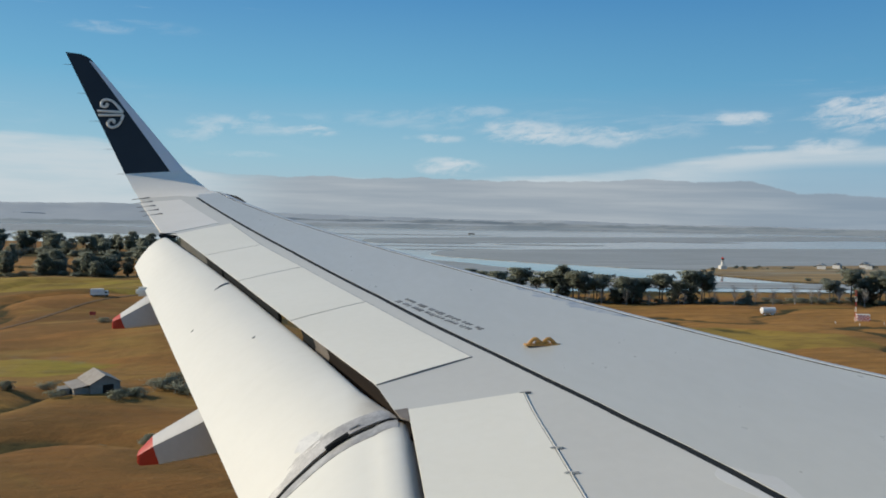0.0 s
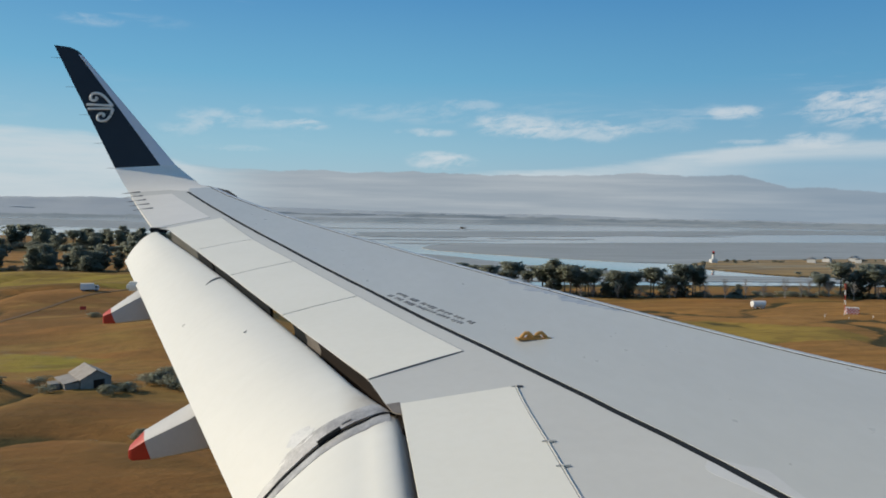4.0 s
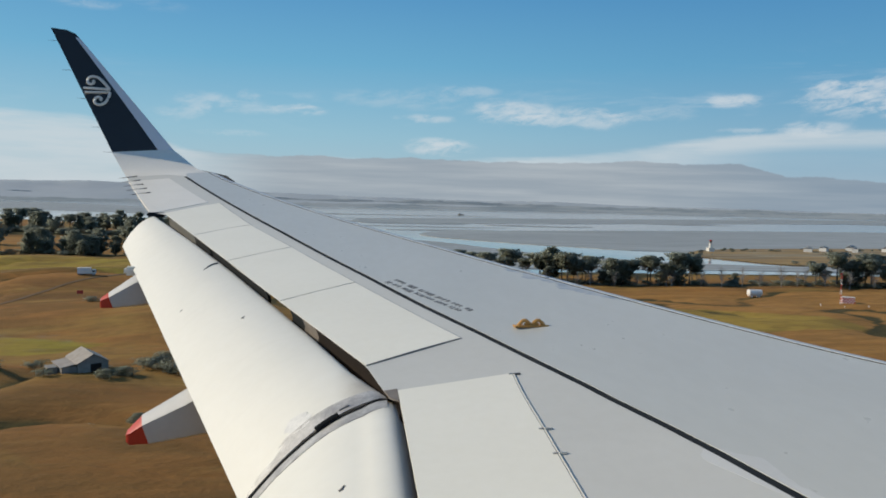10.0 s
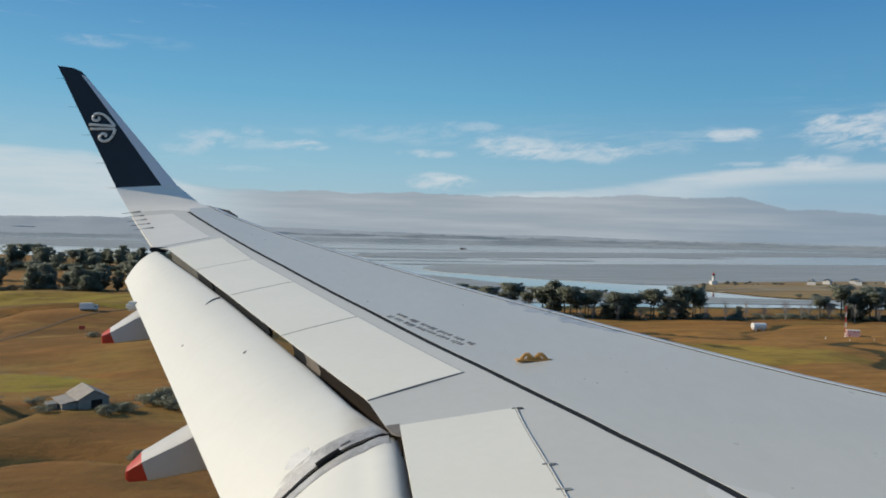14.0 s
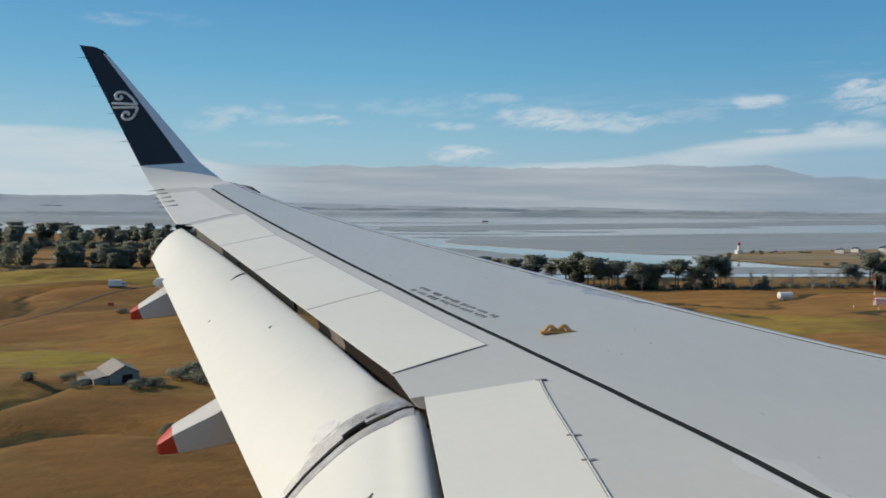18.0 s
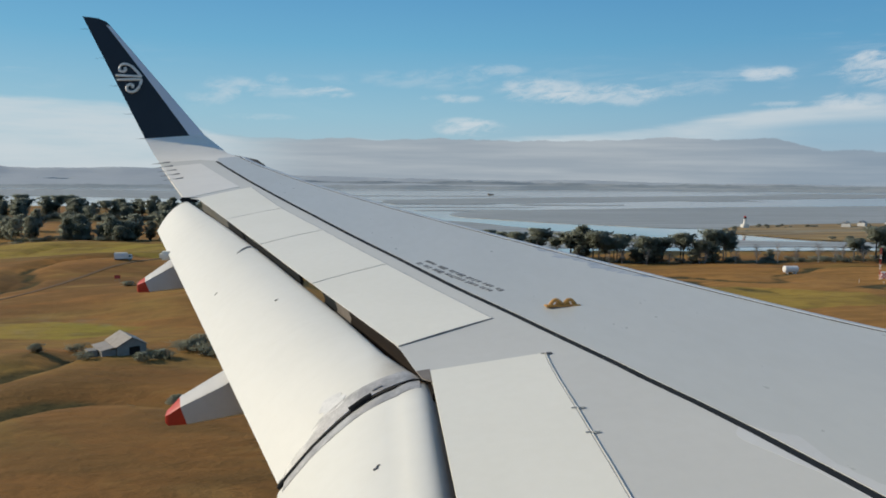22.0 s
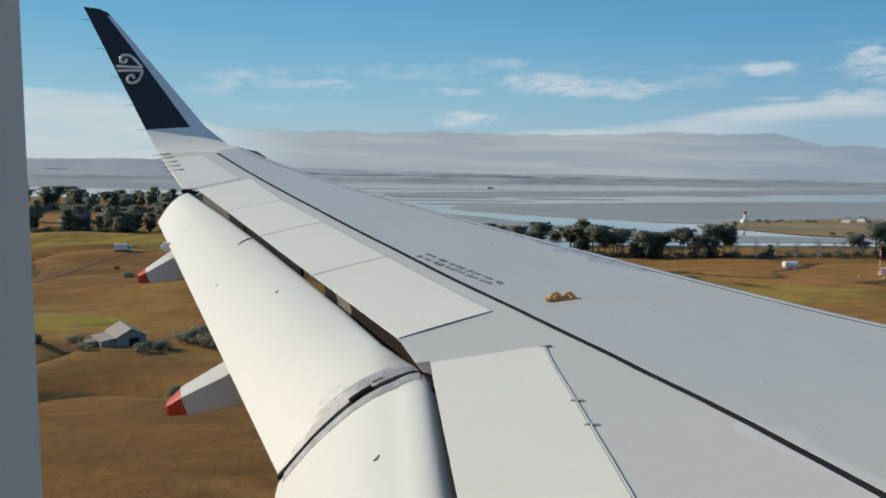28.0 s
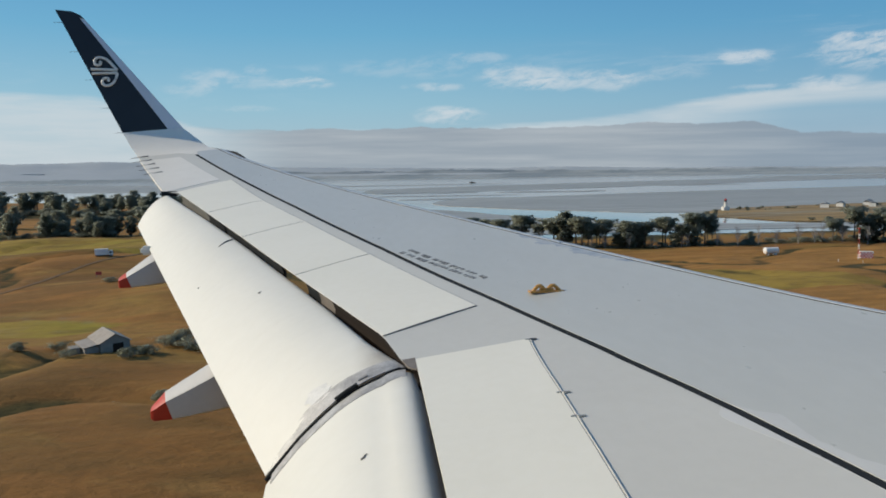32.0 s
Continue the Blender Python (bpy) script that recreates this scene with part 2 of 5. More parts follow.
M_METAL = material("worn_bare_metal", (0.60, 0.60, 0.595), (0.25, 0.25, 0.26), 9.0, 60.0, rough=0.5, metal=0.35)
M_SLAT = material("polished_slat_edge", (0.50, 0.54, 0.59), (0.44, 0.48, 0.53), 3.0, 30.0, rough=0.42)
M_NAVY = material("black_gloss_paint", (0.012, 0.013, 0.018), (0.016, 0.018, 0.024), 3.0, 30.0, rough=0.42)
M_STRIP = material("pale_blue_grey_paint", (0.66, 0.70, 0.77), (0.61, 0.65, 0.72), 2.0, 20.0, rough=0.4)
M_PATCH = material("peeling_film", (0.84, 0.84, 0.82), (0.66, 0.67, 0.66), 16.0, 60.0, 0.3, rough=0.22)
M_TOUCH = material("touched_up_paint", (0.62, 0.63, 0.615), (0.56, 0.57, 0.56), 3.0, 14.0, rough=0.33)
M_GAP = material("grey_gap_paint", (0.15, 0.155, 0.15), (0.10, 0.105, 0.10), 3.0, 30.0, rough=0.6)
M_TOUCH2 = material("touched_up_rear_paint", (0.65, 0.655, 0.64), (0.60, 0.605, 0.59), 2.0, 14.0, rough=0.4)
M_WICK = material("grey_wick_plastic", (0.20, 0.20, 0.20), (0.14, 0.14, 0.14), 9.0, 60.0, rough=0.6)
M_WORN = material("worn_corner_paint", (0.23, 0.205, 0.18), (0.17, 0.15, 0.135), 9.0, 60.0, rough=0.6)
M_SCUFF = material("scuffed_blue_grey_paint", (0.24, 0.295, 0.38), (0.45, 0.485, 0.515), 7.0, 40.0, 0.25, rough=0.45, stretch=(0.5, 1, 1))
M_FAINT = material("grey_seam_line", (0.33, 0.345, 0.36), (0.38, 0.39, 0.40), 20.0, 90.0, rough=0.6)
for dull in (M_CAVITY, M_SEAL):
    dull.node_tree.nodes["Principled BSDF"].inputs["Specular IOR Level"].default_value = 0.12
M_WHITE = material("white_paint", (0.80, 0.785, 0.74), (0.74, 0.725, 0.68), 1.5, 20.0, rough=0.48)
M_RED = material("red_tip_paint", (0.55, 0.045, 0.025), (0.42, 0.035, 0.02), 6.0, 40.0, rough=0.45)
M_HOOK = material("yellow_zinc_paint", (0.66, 0.36, 0.09), (0.44, 0.225, 0.055), 12.0, 60.0, rough=0.4)
M_INK = material("grey_stencil_ink", (0.125, 0.13, 0.135), (0.18, 0.185, 0.19), 20.0, 90.0, rough=0.6)
M_TRIM = material("grey_window_trim", (0.84, 0.84, 0.84), (0.78, 0.78, 0.78), 3.0, 40.0, rough=0.6)
M_FAIR = material("pale_grey_fairing_paint", (0.60, 0.605, 0.605), (0.53, 0.535, 0.535), 2.0, 20.0, rough=0.5)

M_MUD = material("wet_grey_mud", (0.41, 0.42, 0.405), (0.315, 0.325, 0.31), 0.006, 0.05, 0.4, rough=0.60, rough_var=0.3, stretch=(0.35, 1.5, 1), third=(0.46, 0.47, 0.45), wave=("Y", 0.010, 9.0, 0.55))
M_SAND = material("dry_salt_marsh", (0.36, 0.235, 0.085), (0.15, 0.105, 0.055), 0.022, 0.12, 0.3, rough=0.95, stretch=(0.35, 1.7, 1), third=(0.34, 0.30, 0.205))
M_WATER = material("estuary_water", (0.36, 0.38, 0.375), (0.28, 0.30, 0.30), 0.004, 0.05, rough=0.07, rough_var=0.05, stretch=(0.3, 1.5, 1))
# pale blue-grey base colours carry the haze of distance
M_FAR = material("far_land_haze_tint", (0.205, 0.250, 0.275), (0.335, 0.365, 0.375), 0.006, 0.030, 0.25, rough=1.0, stretch=(0.6, 0.8, 5.0))
M_FAR2 = material("far_hills_haze_tint", (0.42, 0.46, 0.49), (0.36, 0.405, 0.44), 0.003, 0.02, 0.4, rough=1.0, stretch=(0.7, 0.8, 4.0))
M_LEAF = material("dark_tree_foliage", (0.112, 0.126, 0.100), (0.150, 0.158, 0.128), 0.3, 2.0, rough=0.9, island=0.35)
leaf_tree = M_LEAF.node_tree
through_leaf = leaf_tree.nodes.new("ShaderNodeBsdfTranslucent")
through_leaf.inputs["Color"].default_value = (0.44, 0.47, 0.38, 1)
leaf_mix = leaf_tree.nodes.new("ShaderNodeMixShader")
leaf_mix.inputs[0].default_value = 0.6
leaf_tree.links.new(leaf_tree.nodes["Principled BSDF"].outputs[0], leaf_mix.inputs[1])
leaf_tree.links.new(through_leaf.outputs[0], leaf_mix.inputs[2])
leaf_tree.links.new(leaf_mix.outputs[0], leaf_tree.nodes["Material Output"].inputs["Surface"])
M_BARK = material("grey_bark", (0.13, 0.115, 0.10), (0.085, 0.075, 0.065), 2.0, 12.0, rough=0.95)
M_TWIG = material("pale_grey_twigs", (0.30, 0.285, 0.275), (0.20, 0.19, 0.185), 1.0, 9.0, rough=0.95)
M_IRON = material("weathered_roof_iron", (0.40, 0.355, 0.31), (0.27, 0.235, 0.20), 0.6, 5.0, rough=0.6)
M_BOARD = material("weathered_boards", (0.30, 0.285, 0.26), (0.20, 0.19, 0.17), 0.7, 5.0, rough=0.85)
M_PALE = material("pale_rendered_wall", (0.72, 0.71, 0.68), (0.62, 0.61, 0.58), 0.8, 6.0, rough=0.8)
M_TRACK = material("bare_earth_track", (0.17, 0.105, 0.05), (0.13, 0.08, 0.038), 0.05, 0.6, rough=1.0)

def ground_material():
    """Dry grassland with pasture, mown field, scrub with painted tree shade, and bare mud where the mesh's zone values
    say so.
    """
    m = bpy.data.materials.new("dry_farm_grassland")
    m.use_nodes = True
    t = m.node_tree
    n = Nodes(t)
    b = t.nodes["Principled BSDF"]
    pos = t.nodes.new("ShaderNodeTexCoord").outputs["Object"]
    def zone(name, lo, hi):
        at = t.nodes.new("ShaderNodeAttribute")
        at.attribute_name = name
        return n.ramp(n.math("ADD", at.outputs["Fac"], n.math("MULTIPLY", n.math("SUBTRACT", edge, 0.5), 0.35)), lo, hi)
    edge = n.noise(pos, 0.12, 5.0, 0.6)
    broad = n.noise(n.scaled(pos, (0.7, 1.3, 1)), 0.011, 5.0, 0.55, 0.6)
    tuft = n.noise(n.scaled(pos, (0.8, 1.6, 1)), 0.22, 6.0, 0.65)
    streak = n.noise(n.scaled(pos, (0.10, 1.0, 1)), 0.16, 4.0, 0.6, 0.5)
    c = n.mix(n.ramp(broad, 0.36, 0.62), (0.342, 0.162, 0.047, 1), (0.198, 0.099, 0.032, 1))
    c = n.mix(n.math("MULTIPLY", n.ramp(n.noise(pos, 0.006, 4.0, 0.6), 0.46, 0.60), 0.85), c, (0.258, 0.173, 0.045, 1))
    c = n.mix(n.math("MULTIPLY", n.ramp(n.noise(n.scaled(pos, (0.6, 1.2, 1)), 0.023, 5.0, 0.6, 1.0), 0.48, 0.66), 0.6), c, (0.306, 0.211, 0.058, 1))
    c = n.mix(n.math("MULTIPLY", n.ramp(streak, 0.45, 0.70), 0.45), c, (0.360, 0.194, 0.066, 1))
    straw = n.mix(n.ramp(streak, 0.35, 0.65), (0.405, 0.212, 0.064, 1), (0.312, 0.158, 0.046, 1))
    c = n.mix(zone("straw", 0.4, 0.6), c, straw)
    green = n.mix(n.ramp(broad, 0.4, 0.6), (0.294, 0.243, 0.038, 1), (0.360, 0.248, 0.053, 1))
    c = n.mix(zone("pasture", 0.42, 0.58), c, green)
    c = n.mix(n.math("MULTIPLY", n.ramp(n.noise(n.scaled(pos, (0.45, 1.1, 1)), 0.034, 4.0, 0.55, 1.4), 0.50, 0.62), 0.42), c, (0.120, 0.078, 0.028, 1))
    clump = n.noise(n.scaled(pos, (0.5, 1.3, 1)), 0.075, 5.0, 0.65, 0.7)
    c = n.mix(n.math("MULTIPLY", n.ramp(clump, 0.48, 0.64), 0.40), c, (0.180, 0.106, 0.036, 1))
    c = n.mix(n.math("MULTIPLY", n.ramp(clump, 0.46, 0.32), 0.35), c, (0.396, 0.232, 0.076, 1))
    c = n.mix(n.math("MULTIPLY", n.ramp(tuft, 0.42, 0.72), 0.38), c, (0.138, 0.081, 0.029, 1))
    # dark scrub colour, which also paints the shaded ground under trees
    scrub = n.mix(n.ramp(tuft, 0.35, 0.65), (0.085, 0.068, 0.026, 1), (0.050, 0.046, 0.020, 1))
    c = n.mix(zone("scrub", 0.45, 0.75), c, scrub)
    c = n.mix(zone("shore", 0.4, 0.6), c, (0.19, 0.18, 0.165, 1))
    n.put(b.inputs["Base Color"], c)
    b.inputs["Roughness"].default_value = 0.95
    b.inputs["Specular IOR Level"].default_value = 0.15
    bn = t.nodes.new("ShaderNodeBump")
    bn.inputs["Strength"].default_value, bn.inputs["Distance"].default_value = 0.65, 1.0
    n.put(bn.inputs["Height"], tuft)
    n.put(b.inputs["Normal"], bn.outputs[0])
    return m


M_GROUND = ground_material()

# ---- mesh helpers ----
def finish(bm, name, mat, smooth=True):
    me = bpy.data.meshes.new(name)
    bmesh.ops.recalc_face_normals(bm, faces=bm.faces[:])
    for e in bm.edges:
        e.smooth = len(e.link_faces) == 2 and e.calc_face_angle(0) < 0.7
    for f in bm.faces:
        f.smooth = smooth
    bm.to_mesh(me)
    bm.free()
    me.materials.append(mat)
    return me


def part(name, bm, mat, parent=None, label="", smooth=True):
    ob = new(name, finish(bm, name, mat, smooth))
    if parent:
        ob.parent = parent
    if label:
        ob["label"] = label
    return ob


def thing(name, label, category, group="", at=(0, 0, 0), kind=""):
    ob = new(name)
    ob.location = at
    ob.empty_display_size = 0.1
    return tagged(ob, label, category, group, kind)


def sheet_solid(top, bottom, close_u=False):
    """A closed solid between two grids of points of the same size."""
    bm = bmesh.new()
    a = [[bm.verts.new(p) for p in row] for row in top]
    b = [[bm.verts.new(p) for p in row] for row in bottom]
    nu, nv = len(a), len(a[0])
    for i in range(nu - 1):
        for j in range(nv - 1):
            bm.faces.new((a[i][j], a[i + 1][j], a[i + 1][j + 1], a[i][j + 1]))
            bm.faces.new((b[i][j], b[i][j + 1], b[i + 1][j + 1], b[i + 1][j]))
    for j in range(nv - 1):
        for i in (0, nu - 1):
            bm.faces.new((a[i][j], a[i][j + 1], b[i][j + 1], b[i][j]))
    for i in range(nu - 1):
        for j in (0, nv - 1):
            bm.faces.new((a[i][j], b[i][j], b[i + 1][j], a[i + 1][j]))
    return bm


def tube(path, radius, sides=8, caps=True):
    """A bent round bar along a path; radius may be one number or one per point."""
    bm = bmesh.new()
    path = [Vector(p) for p in path]
    radii = radius if isinstance(radius, (list, tuple)) else [radius] * len(path)
    rings = []
    for i, p in enumerate(path):
        d = (path[min(i + 1, len(path) - 1)] - path[max(i - 1, 0)]).normalized()
        side = d.cross(Vector((0, 0, 1)) if abs(d.z) < 0.9 else Vector((1, 0, 0))).normalized()
        up = side.cross(d)
        rings.append([bm.verts.new(p + radii[i] * (math.cos(k * math.tau / sides) * side + math.sin(k * math.tau / sides) * up)) for k in range(sides)])
    for r, s in zip(rings, rings[1:]):
        for k in range(sides):
            bm.faces.new((r[k], r[(k + 1) % sides], s[(k + 1) % sides], s[k]))
    if caps:
        bm.faces.new(rings[0]), bm.faces.new(rings[-1])
    return bm


def box(x0, x1, y0, y1, z0, z1, bevel=0.0):
    bm = bmesh.new()
    bmesh.ops.create_cube(bm, size=1)
    for v in bm.verts:
        v.co = ((x0 + x1) / 2 + v.co.x * (x1 - x0), (y0 + y1) / 2 + v.co.y * (y1 - y0), (z0 + z1) / 2 + v.co.z * (z1 - z0))
    if bevel:
        bmesh.ops.bevel(bm, geom=bm.edges[:], offset=bevel, segments=2, affect="EDGES")
    return bm


# ---- the wing ----
ZE = 38.0                                            # height of the cabin window over the ground
XC, YC = 7.0765, 1.75                                # wing apex ahead of, and centre line inboard of, the window


def chord(y):
    return 7.05 - 3.45 * y / 6.4 if y < 6.4 else 3.6 - 2.1 * (y - 6.4) / 10.65


def skin_z(X, Y):
    """Height of the wing's upper surface."""
    y, a = Y + YC, XC - X
    return ZE - 1.0922 + 0.0911 * (y - 6.4) + 0.00555 * (y - 6.4) ** 2 - 0.0918 * (a - 0.52 * y - 0.5 * chord(y))


def line(ys, xs):
    return lambda Y: float(np.interp(Y, ys, xs))


edge_x = line([1.0, 4.32, 6.87, 8.36, 9.85, 11.68, 13.49, 14.6], [5.45, 3.75, 2.52, 1.76, 0.96, -0.03, -0.96, -1.46])
black_x = line([0.2, 1.6, 2.51, 2.69, 2.86, 3.17, 3.35, 3.73, 3.95, 4.18, 4.40, 4.64, 5.57, 6.40, 7.51, 8.75, 9.8, 11.28, 14.16], [2.63, 2.41, 2.262, 2.231, 2.199, 2.136, 2.10, 2.007, 1.944, 1.878, 1.823, 1.752, 1.445, 1.145, 0.765, 0.305, -0.085, -0.67, -1.82])
hinge_pts = [(1.27, 5.52), (0.63, 7.34), (0.03, 8.99), (-0.50, 10.33), (-1.02, 11.85)]
tail_pts = [(0.53, 5.17), (-0.072, 6.95), (-0.652, 8.60), (-1.168, 9.98), (-1.73, 11.40)]
tail_x = line([1.0, 4.6999, 4.70, 5.17, 6.06, 6.95, 8.6, 9.98, 11.40, 11.46, 15.0], [0.45, 0.66, 0.595, 0.53, 0.235, -0.072, -0.652, -1.168, -1.73, -1.86, -3.02])

wing = thing("airliner", "white and grey airliner in flight, flaps lowered, black upturned wing tip", "aircraft", at=(0, 0, ZE - 1.1))
wing_inv = Matrix.Translation((0, 0, -(ZE - 1.1)))


def wpart(name, bm, mat, label="", parent=None, smooth=True):
    """A part of the wing, given in world coordinates."""
    bmesh.ops.transform(bm, matrix=wing_inv, verts=bm.verts[:])
    return part(name, bm, mat, parent or wing, label, smooth)


def skin_patch(front, back, nu, nv, off=0.0, thick=0.02, camber=0.0):
    """A slab that follows the wing between two rails front(u), back(u) -> (X, Y)."""
    top, bot = [], []
    for i in range(nu + 1):
        (xa, ya), (xb, yb) = front(i / nu), back(i / nu)
        row = [(xa + (xb - xa) * j / nv, ya + (yb - ya) * j / nv) for j in range(nv + 1)]
        bow = [camber * 4 * (j / nv) * (1 - j / nv) for j in range(nv + 1)]
        top.append([(X, Y, skin_z(X, Y) + off + h) for (X, Y), h in zip(row, bow)])
        bot.append([(X, Y, skin_z(X, Y) + off - thick) for X, Y in row])
    return sheet_solid(top, bot)


def along(fx, y0, y1, shift=0.0):
    return lambda u: (fx(y0 + (y1 - y0) * u) + shift, y0 + (y1 - y0) * u)


def span(p, q):
    return lambda u: (p[0] + (q[0] - p[0]) * u, p[1] + (q[1] - p[1]) * u)


# main box skin, split in panels by butt joints
for y0, y1 in ((0.25, 3.6), (3.6, 8.2), (8.2, 14.35)):
    wpart("upper_skin_panel", skin_patch(along(edge_x, y0, y1, -0.100), along(black_x, y0, y1, 0.026), 40, 14, 0.0, 0.05), M_SKIN)
wpart("black_seal_strip", skin_patch(along(black_x, 0.25, 14.2, 0.026), along(black_x, 0.25, 14.2, -0.026), 90, 1, -0.003, 0.03), M_SEAL, "thin black sealant line along the wing")
for y0, y1 in ((0.25, 4.6999), (4.70, 14.35)):
    wpart("rear_skin", skin_patch(along(black_x, y0, y1, -0.026), along(lambda Y: tail_x(Y) + (0.02 if Y < 4.7 else 0.0), y0, y1), 70, 12, -0.002, 0.003), M_SKIN2)
wpart("lower_skin", skin_patch(along(edge_x, 0.25, 14.35, -0.1), along(tail_x, 0.25, 14.35, 0.58), 40, 10, -0.30, 0.04), M_SKIN2)
rag = lambda Y: 0.016 * noise.noise((Y * 7.0, 3.1, 0.0)) + 0.010 * noise.noise((Y * 19.0, 1.1, 0.0))
touch_front = line([2.0, 2.5, 2.62, 2.77, 2.95, 3.12, 3.25, 3.34, 3.42], [0.26, 0.19, 0.15, 0.095, 0.075, 0.115, 0.135, 0.06, 0.030])
touch_back = line([2.0, 2.6, 2.9, 3.08, 3.26, 3.36, 3.42], [-0.030, -0.032, -0.045, -0.07, -0.115, -0.10, -0.034])
rail = lambda edge: lambda u: (black_x(3.42 - 1.42 * u) + edge(3.42 - 1.42 * u) + (rag(3.42 - 1.42 * u) if 0.05 < u else 0.0), 3.42 - 1.42 * u)
wpart("touched_up_paint", skin_patch(rail(touch_front), along(black_x, 3.42, 2.0, 0.027), 60, 3, 0.0005, 0.002), M_TOUCH, "paler touched-up paint in front of the black seal")
wpart("touched_up_paint", skin_patch(along(black_x, 3.42, 2.0, -0.027), rail(touch_back), 60, 2, -0.0015, 0.002), M_TOUCH2, "paler touched-up paint behind the black seal")
# slats on the leading edge, proud of the skin, rounded down in front
for y0, y1 in ((0.3, 4.0), (4.02, 6.9), (6.92, 9.4), (9.42, 11.9), (11.92, 14.3)):
    top, bot = [], []
    for i in range(13):
        Y = y0 + (y1 - y0) * i / 12
        e = edge_x(Y)
        prof = [(-0.084, 0.002), (-0.040, 0.002), (-0.004, -0.004), (0.02, -0.014), (0.06, -0.036), (0.10, -0.07), (0.13, -0.12), (0.14, -0.18), (0.11, -0.24)]
        z = skin_z(e, Y) - 0.003
        top.append([(e + a, Y, z + b) for a, b in prof])
        bot.append([(e + a * 0.8 - 0.02, Y, z - 0.03 + b * 0.85) for a, b in prof])
    wpart("slat", sheet_solid(top, bot), M_SLAT, "pale grey leading edge slat")
wpart("slat_gap", skin_patch(along(edge_x, 0.3, 14.3, -0.085), along(edge_x, 0.3, 14.3, -0.101), 60, 1, 0.001, 0.01), M_SEAL, "dark slot behind the slats")
# spoilers
for n in range(4):
    a, b, c, d = hinge_pts[n], hinge_pts[n + 1], tail_pts[n], tail_pts[n + 1]
    g = 0.009
    lerp = lambda p, q, k: (p[0] + (q[0] - p[0]) * k, p[1] + (q[1] - p[1]) * k)
    L1 = math.dist(a, b)
    wpart("spoiler", skin_patch(span(lerp(a, b, g / L1), lerp(b, a, g / L1)), span(lerp(c, d, g / L1), lerp(d, c, g / L1)), 10, 10, 0.004, 0.003, 0.005), M_SPOILER)
    wpart("spoiler_gap", skin_patch(span(a, lerp(a, b, g / L1)), span(c, lerp(c, d, g / L1)), 1, 10, 0.003, 0.005, 0.003), M_INK, "dark gap beside the spoiler")
    wpart("hinge_seam", skin_patch(span((a[0] + 0.013, a[1] + 0.004), (b[0] + 0.013, b[1] + 0.004)), span(a, b), 10, 1, 0.001, 0.004), M_FAINT, "thin grey seam along the spoiler hinge")
# inboard spoiler with its hinge rod
in_front = line([1.0, 2.8, 3.2, 3.57, 3.87, 4.35, 4.64, 4.74], [1.09, 1.272, 1.312, 1.344, 1.370, 1.405, 1.436, 1.45])
in_back = line([1.0, 2.2, 3.16, 4.15, 4.68], [0.43, 0.51, 0.577, 0.645, 0.68])
inner = wpart("spoiler", skin_patch(along(in_front, 4.74, 1.2, -0.008), along(in_back, 4.68, 1.2), 24, 8, 0.004, 0.012), M_SPOILER)
wpart("hinge_rod", tube([(in_front(Y), Y, skin_z(in_front(Y), Y) + 0.003) for Y in np.linspace(4.74, 1.2, 24)], 0.0046), M_SKIN2, parent=inner)
wpart("hinge_gap", skin_patch(along(in_front, 4.72, 1.2, -0.0075), along(in_front, 4.72, 1.2, -0.0115), 24, 1, 0.0046, 0.003), M_FAINT, "thin dark gap beside the hinge rod", inner)
for Y, dark in ((4.72, True), (3.87, False), (3.57, False), (2.45, False), (1.9, False)):
    X, z = in_front(Y), skin_z(in_front(Y), Y)
    wpart("hinge_bracket", box(X - 0.004, X + 0.044, Y - 0.009, Y + 0.009, z + 0.001, z + 0.012, 0.004), M_INK if dark else M_SKIN2, "dark hinge bracket" if dark else "pale metal hinge bracket", inner)
    # added grey bar imitates the dark shade left of the bracket
    wpart("bracket_shade", tube([(X - 0.034, Y + 0.004, z + 0.006), (X - 0.006, Y, z + 0.009)], 0.0035, 6), M_FAINT, "grey bar standing in for shade beside the hinge bracket", inner)
wpart("corner_seal", skin_patch(span((0.681, 4.709), (0.666, 4.517)), span((0.595, 4.703), (0.618, 4.571)), 2, 2, 0.002, 0.010), M_WORN, "worn brownish seal at the flap corner")
# stencilled writing, too worn to read: two rows of plain bars
letters = random.Random(5)
text_bm = bmesh.new()


def add_to(bm, piece):
    me = bpy.data.meshes.new("tmp")
    piece.to_mesh(me)
    piece.free()
    bm.from_mesh(me)
    bpy.data.meshes.remove(me)


for p, q, words in (((0.985, 7.30), (1.475, 6.14), (4, 3, 5, 4, 3, 2)), ((0.90, 7.26), (1.385, 6.16), (2, 3, 4, 7, 4, 4))):
    p, q = Vector(p), Vector(q)
    d = (q - p).normalized()
    side = Vector((-d.y, d.x)) * 0.058
    pitch = (q - p).length / (sum(words) + 0.9 * (len(words) - 1))
    k = 0.0
    for count in words:
        for n in range(count):
            a0 = p + d * pitch * (k + n + 0.12)
            a1 = p + d * pitch * (k + n + letters.uniform(0.45, 0.85))
            s0 = side * letters.uniform(0.0, 0.35)
            add_to(text_bm, skin_patch(span(a0 + s0, a1 + s0), span(a0 + side, a1 + side), 1, 1, 0.003, 0.003))
        k += count + 0.9
wpart("stencil_writing", text_bm, M_INK, "two rows of faded grey stencilled writing")["kind"] = "stuff"
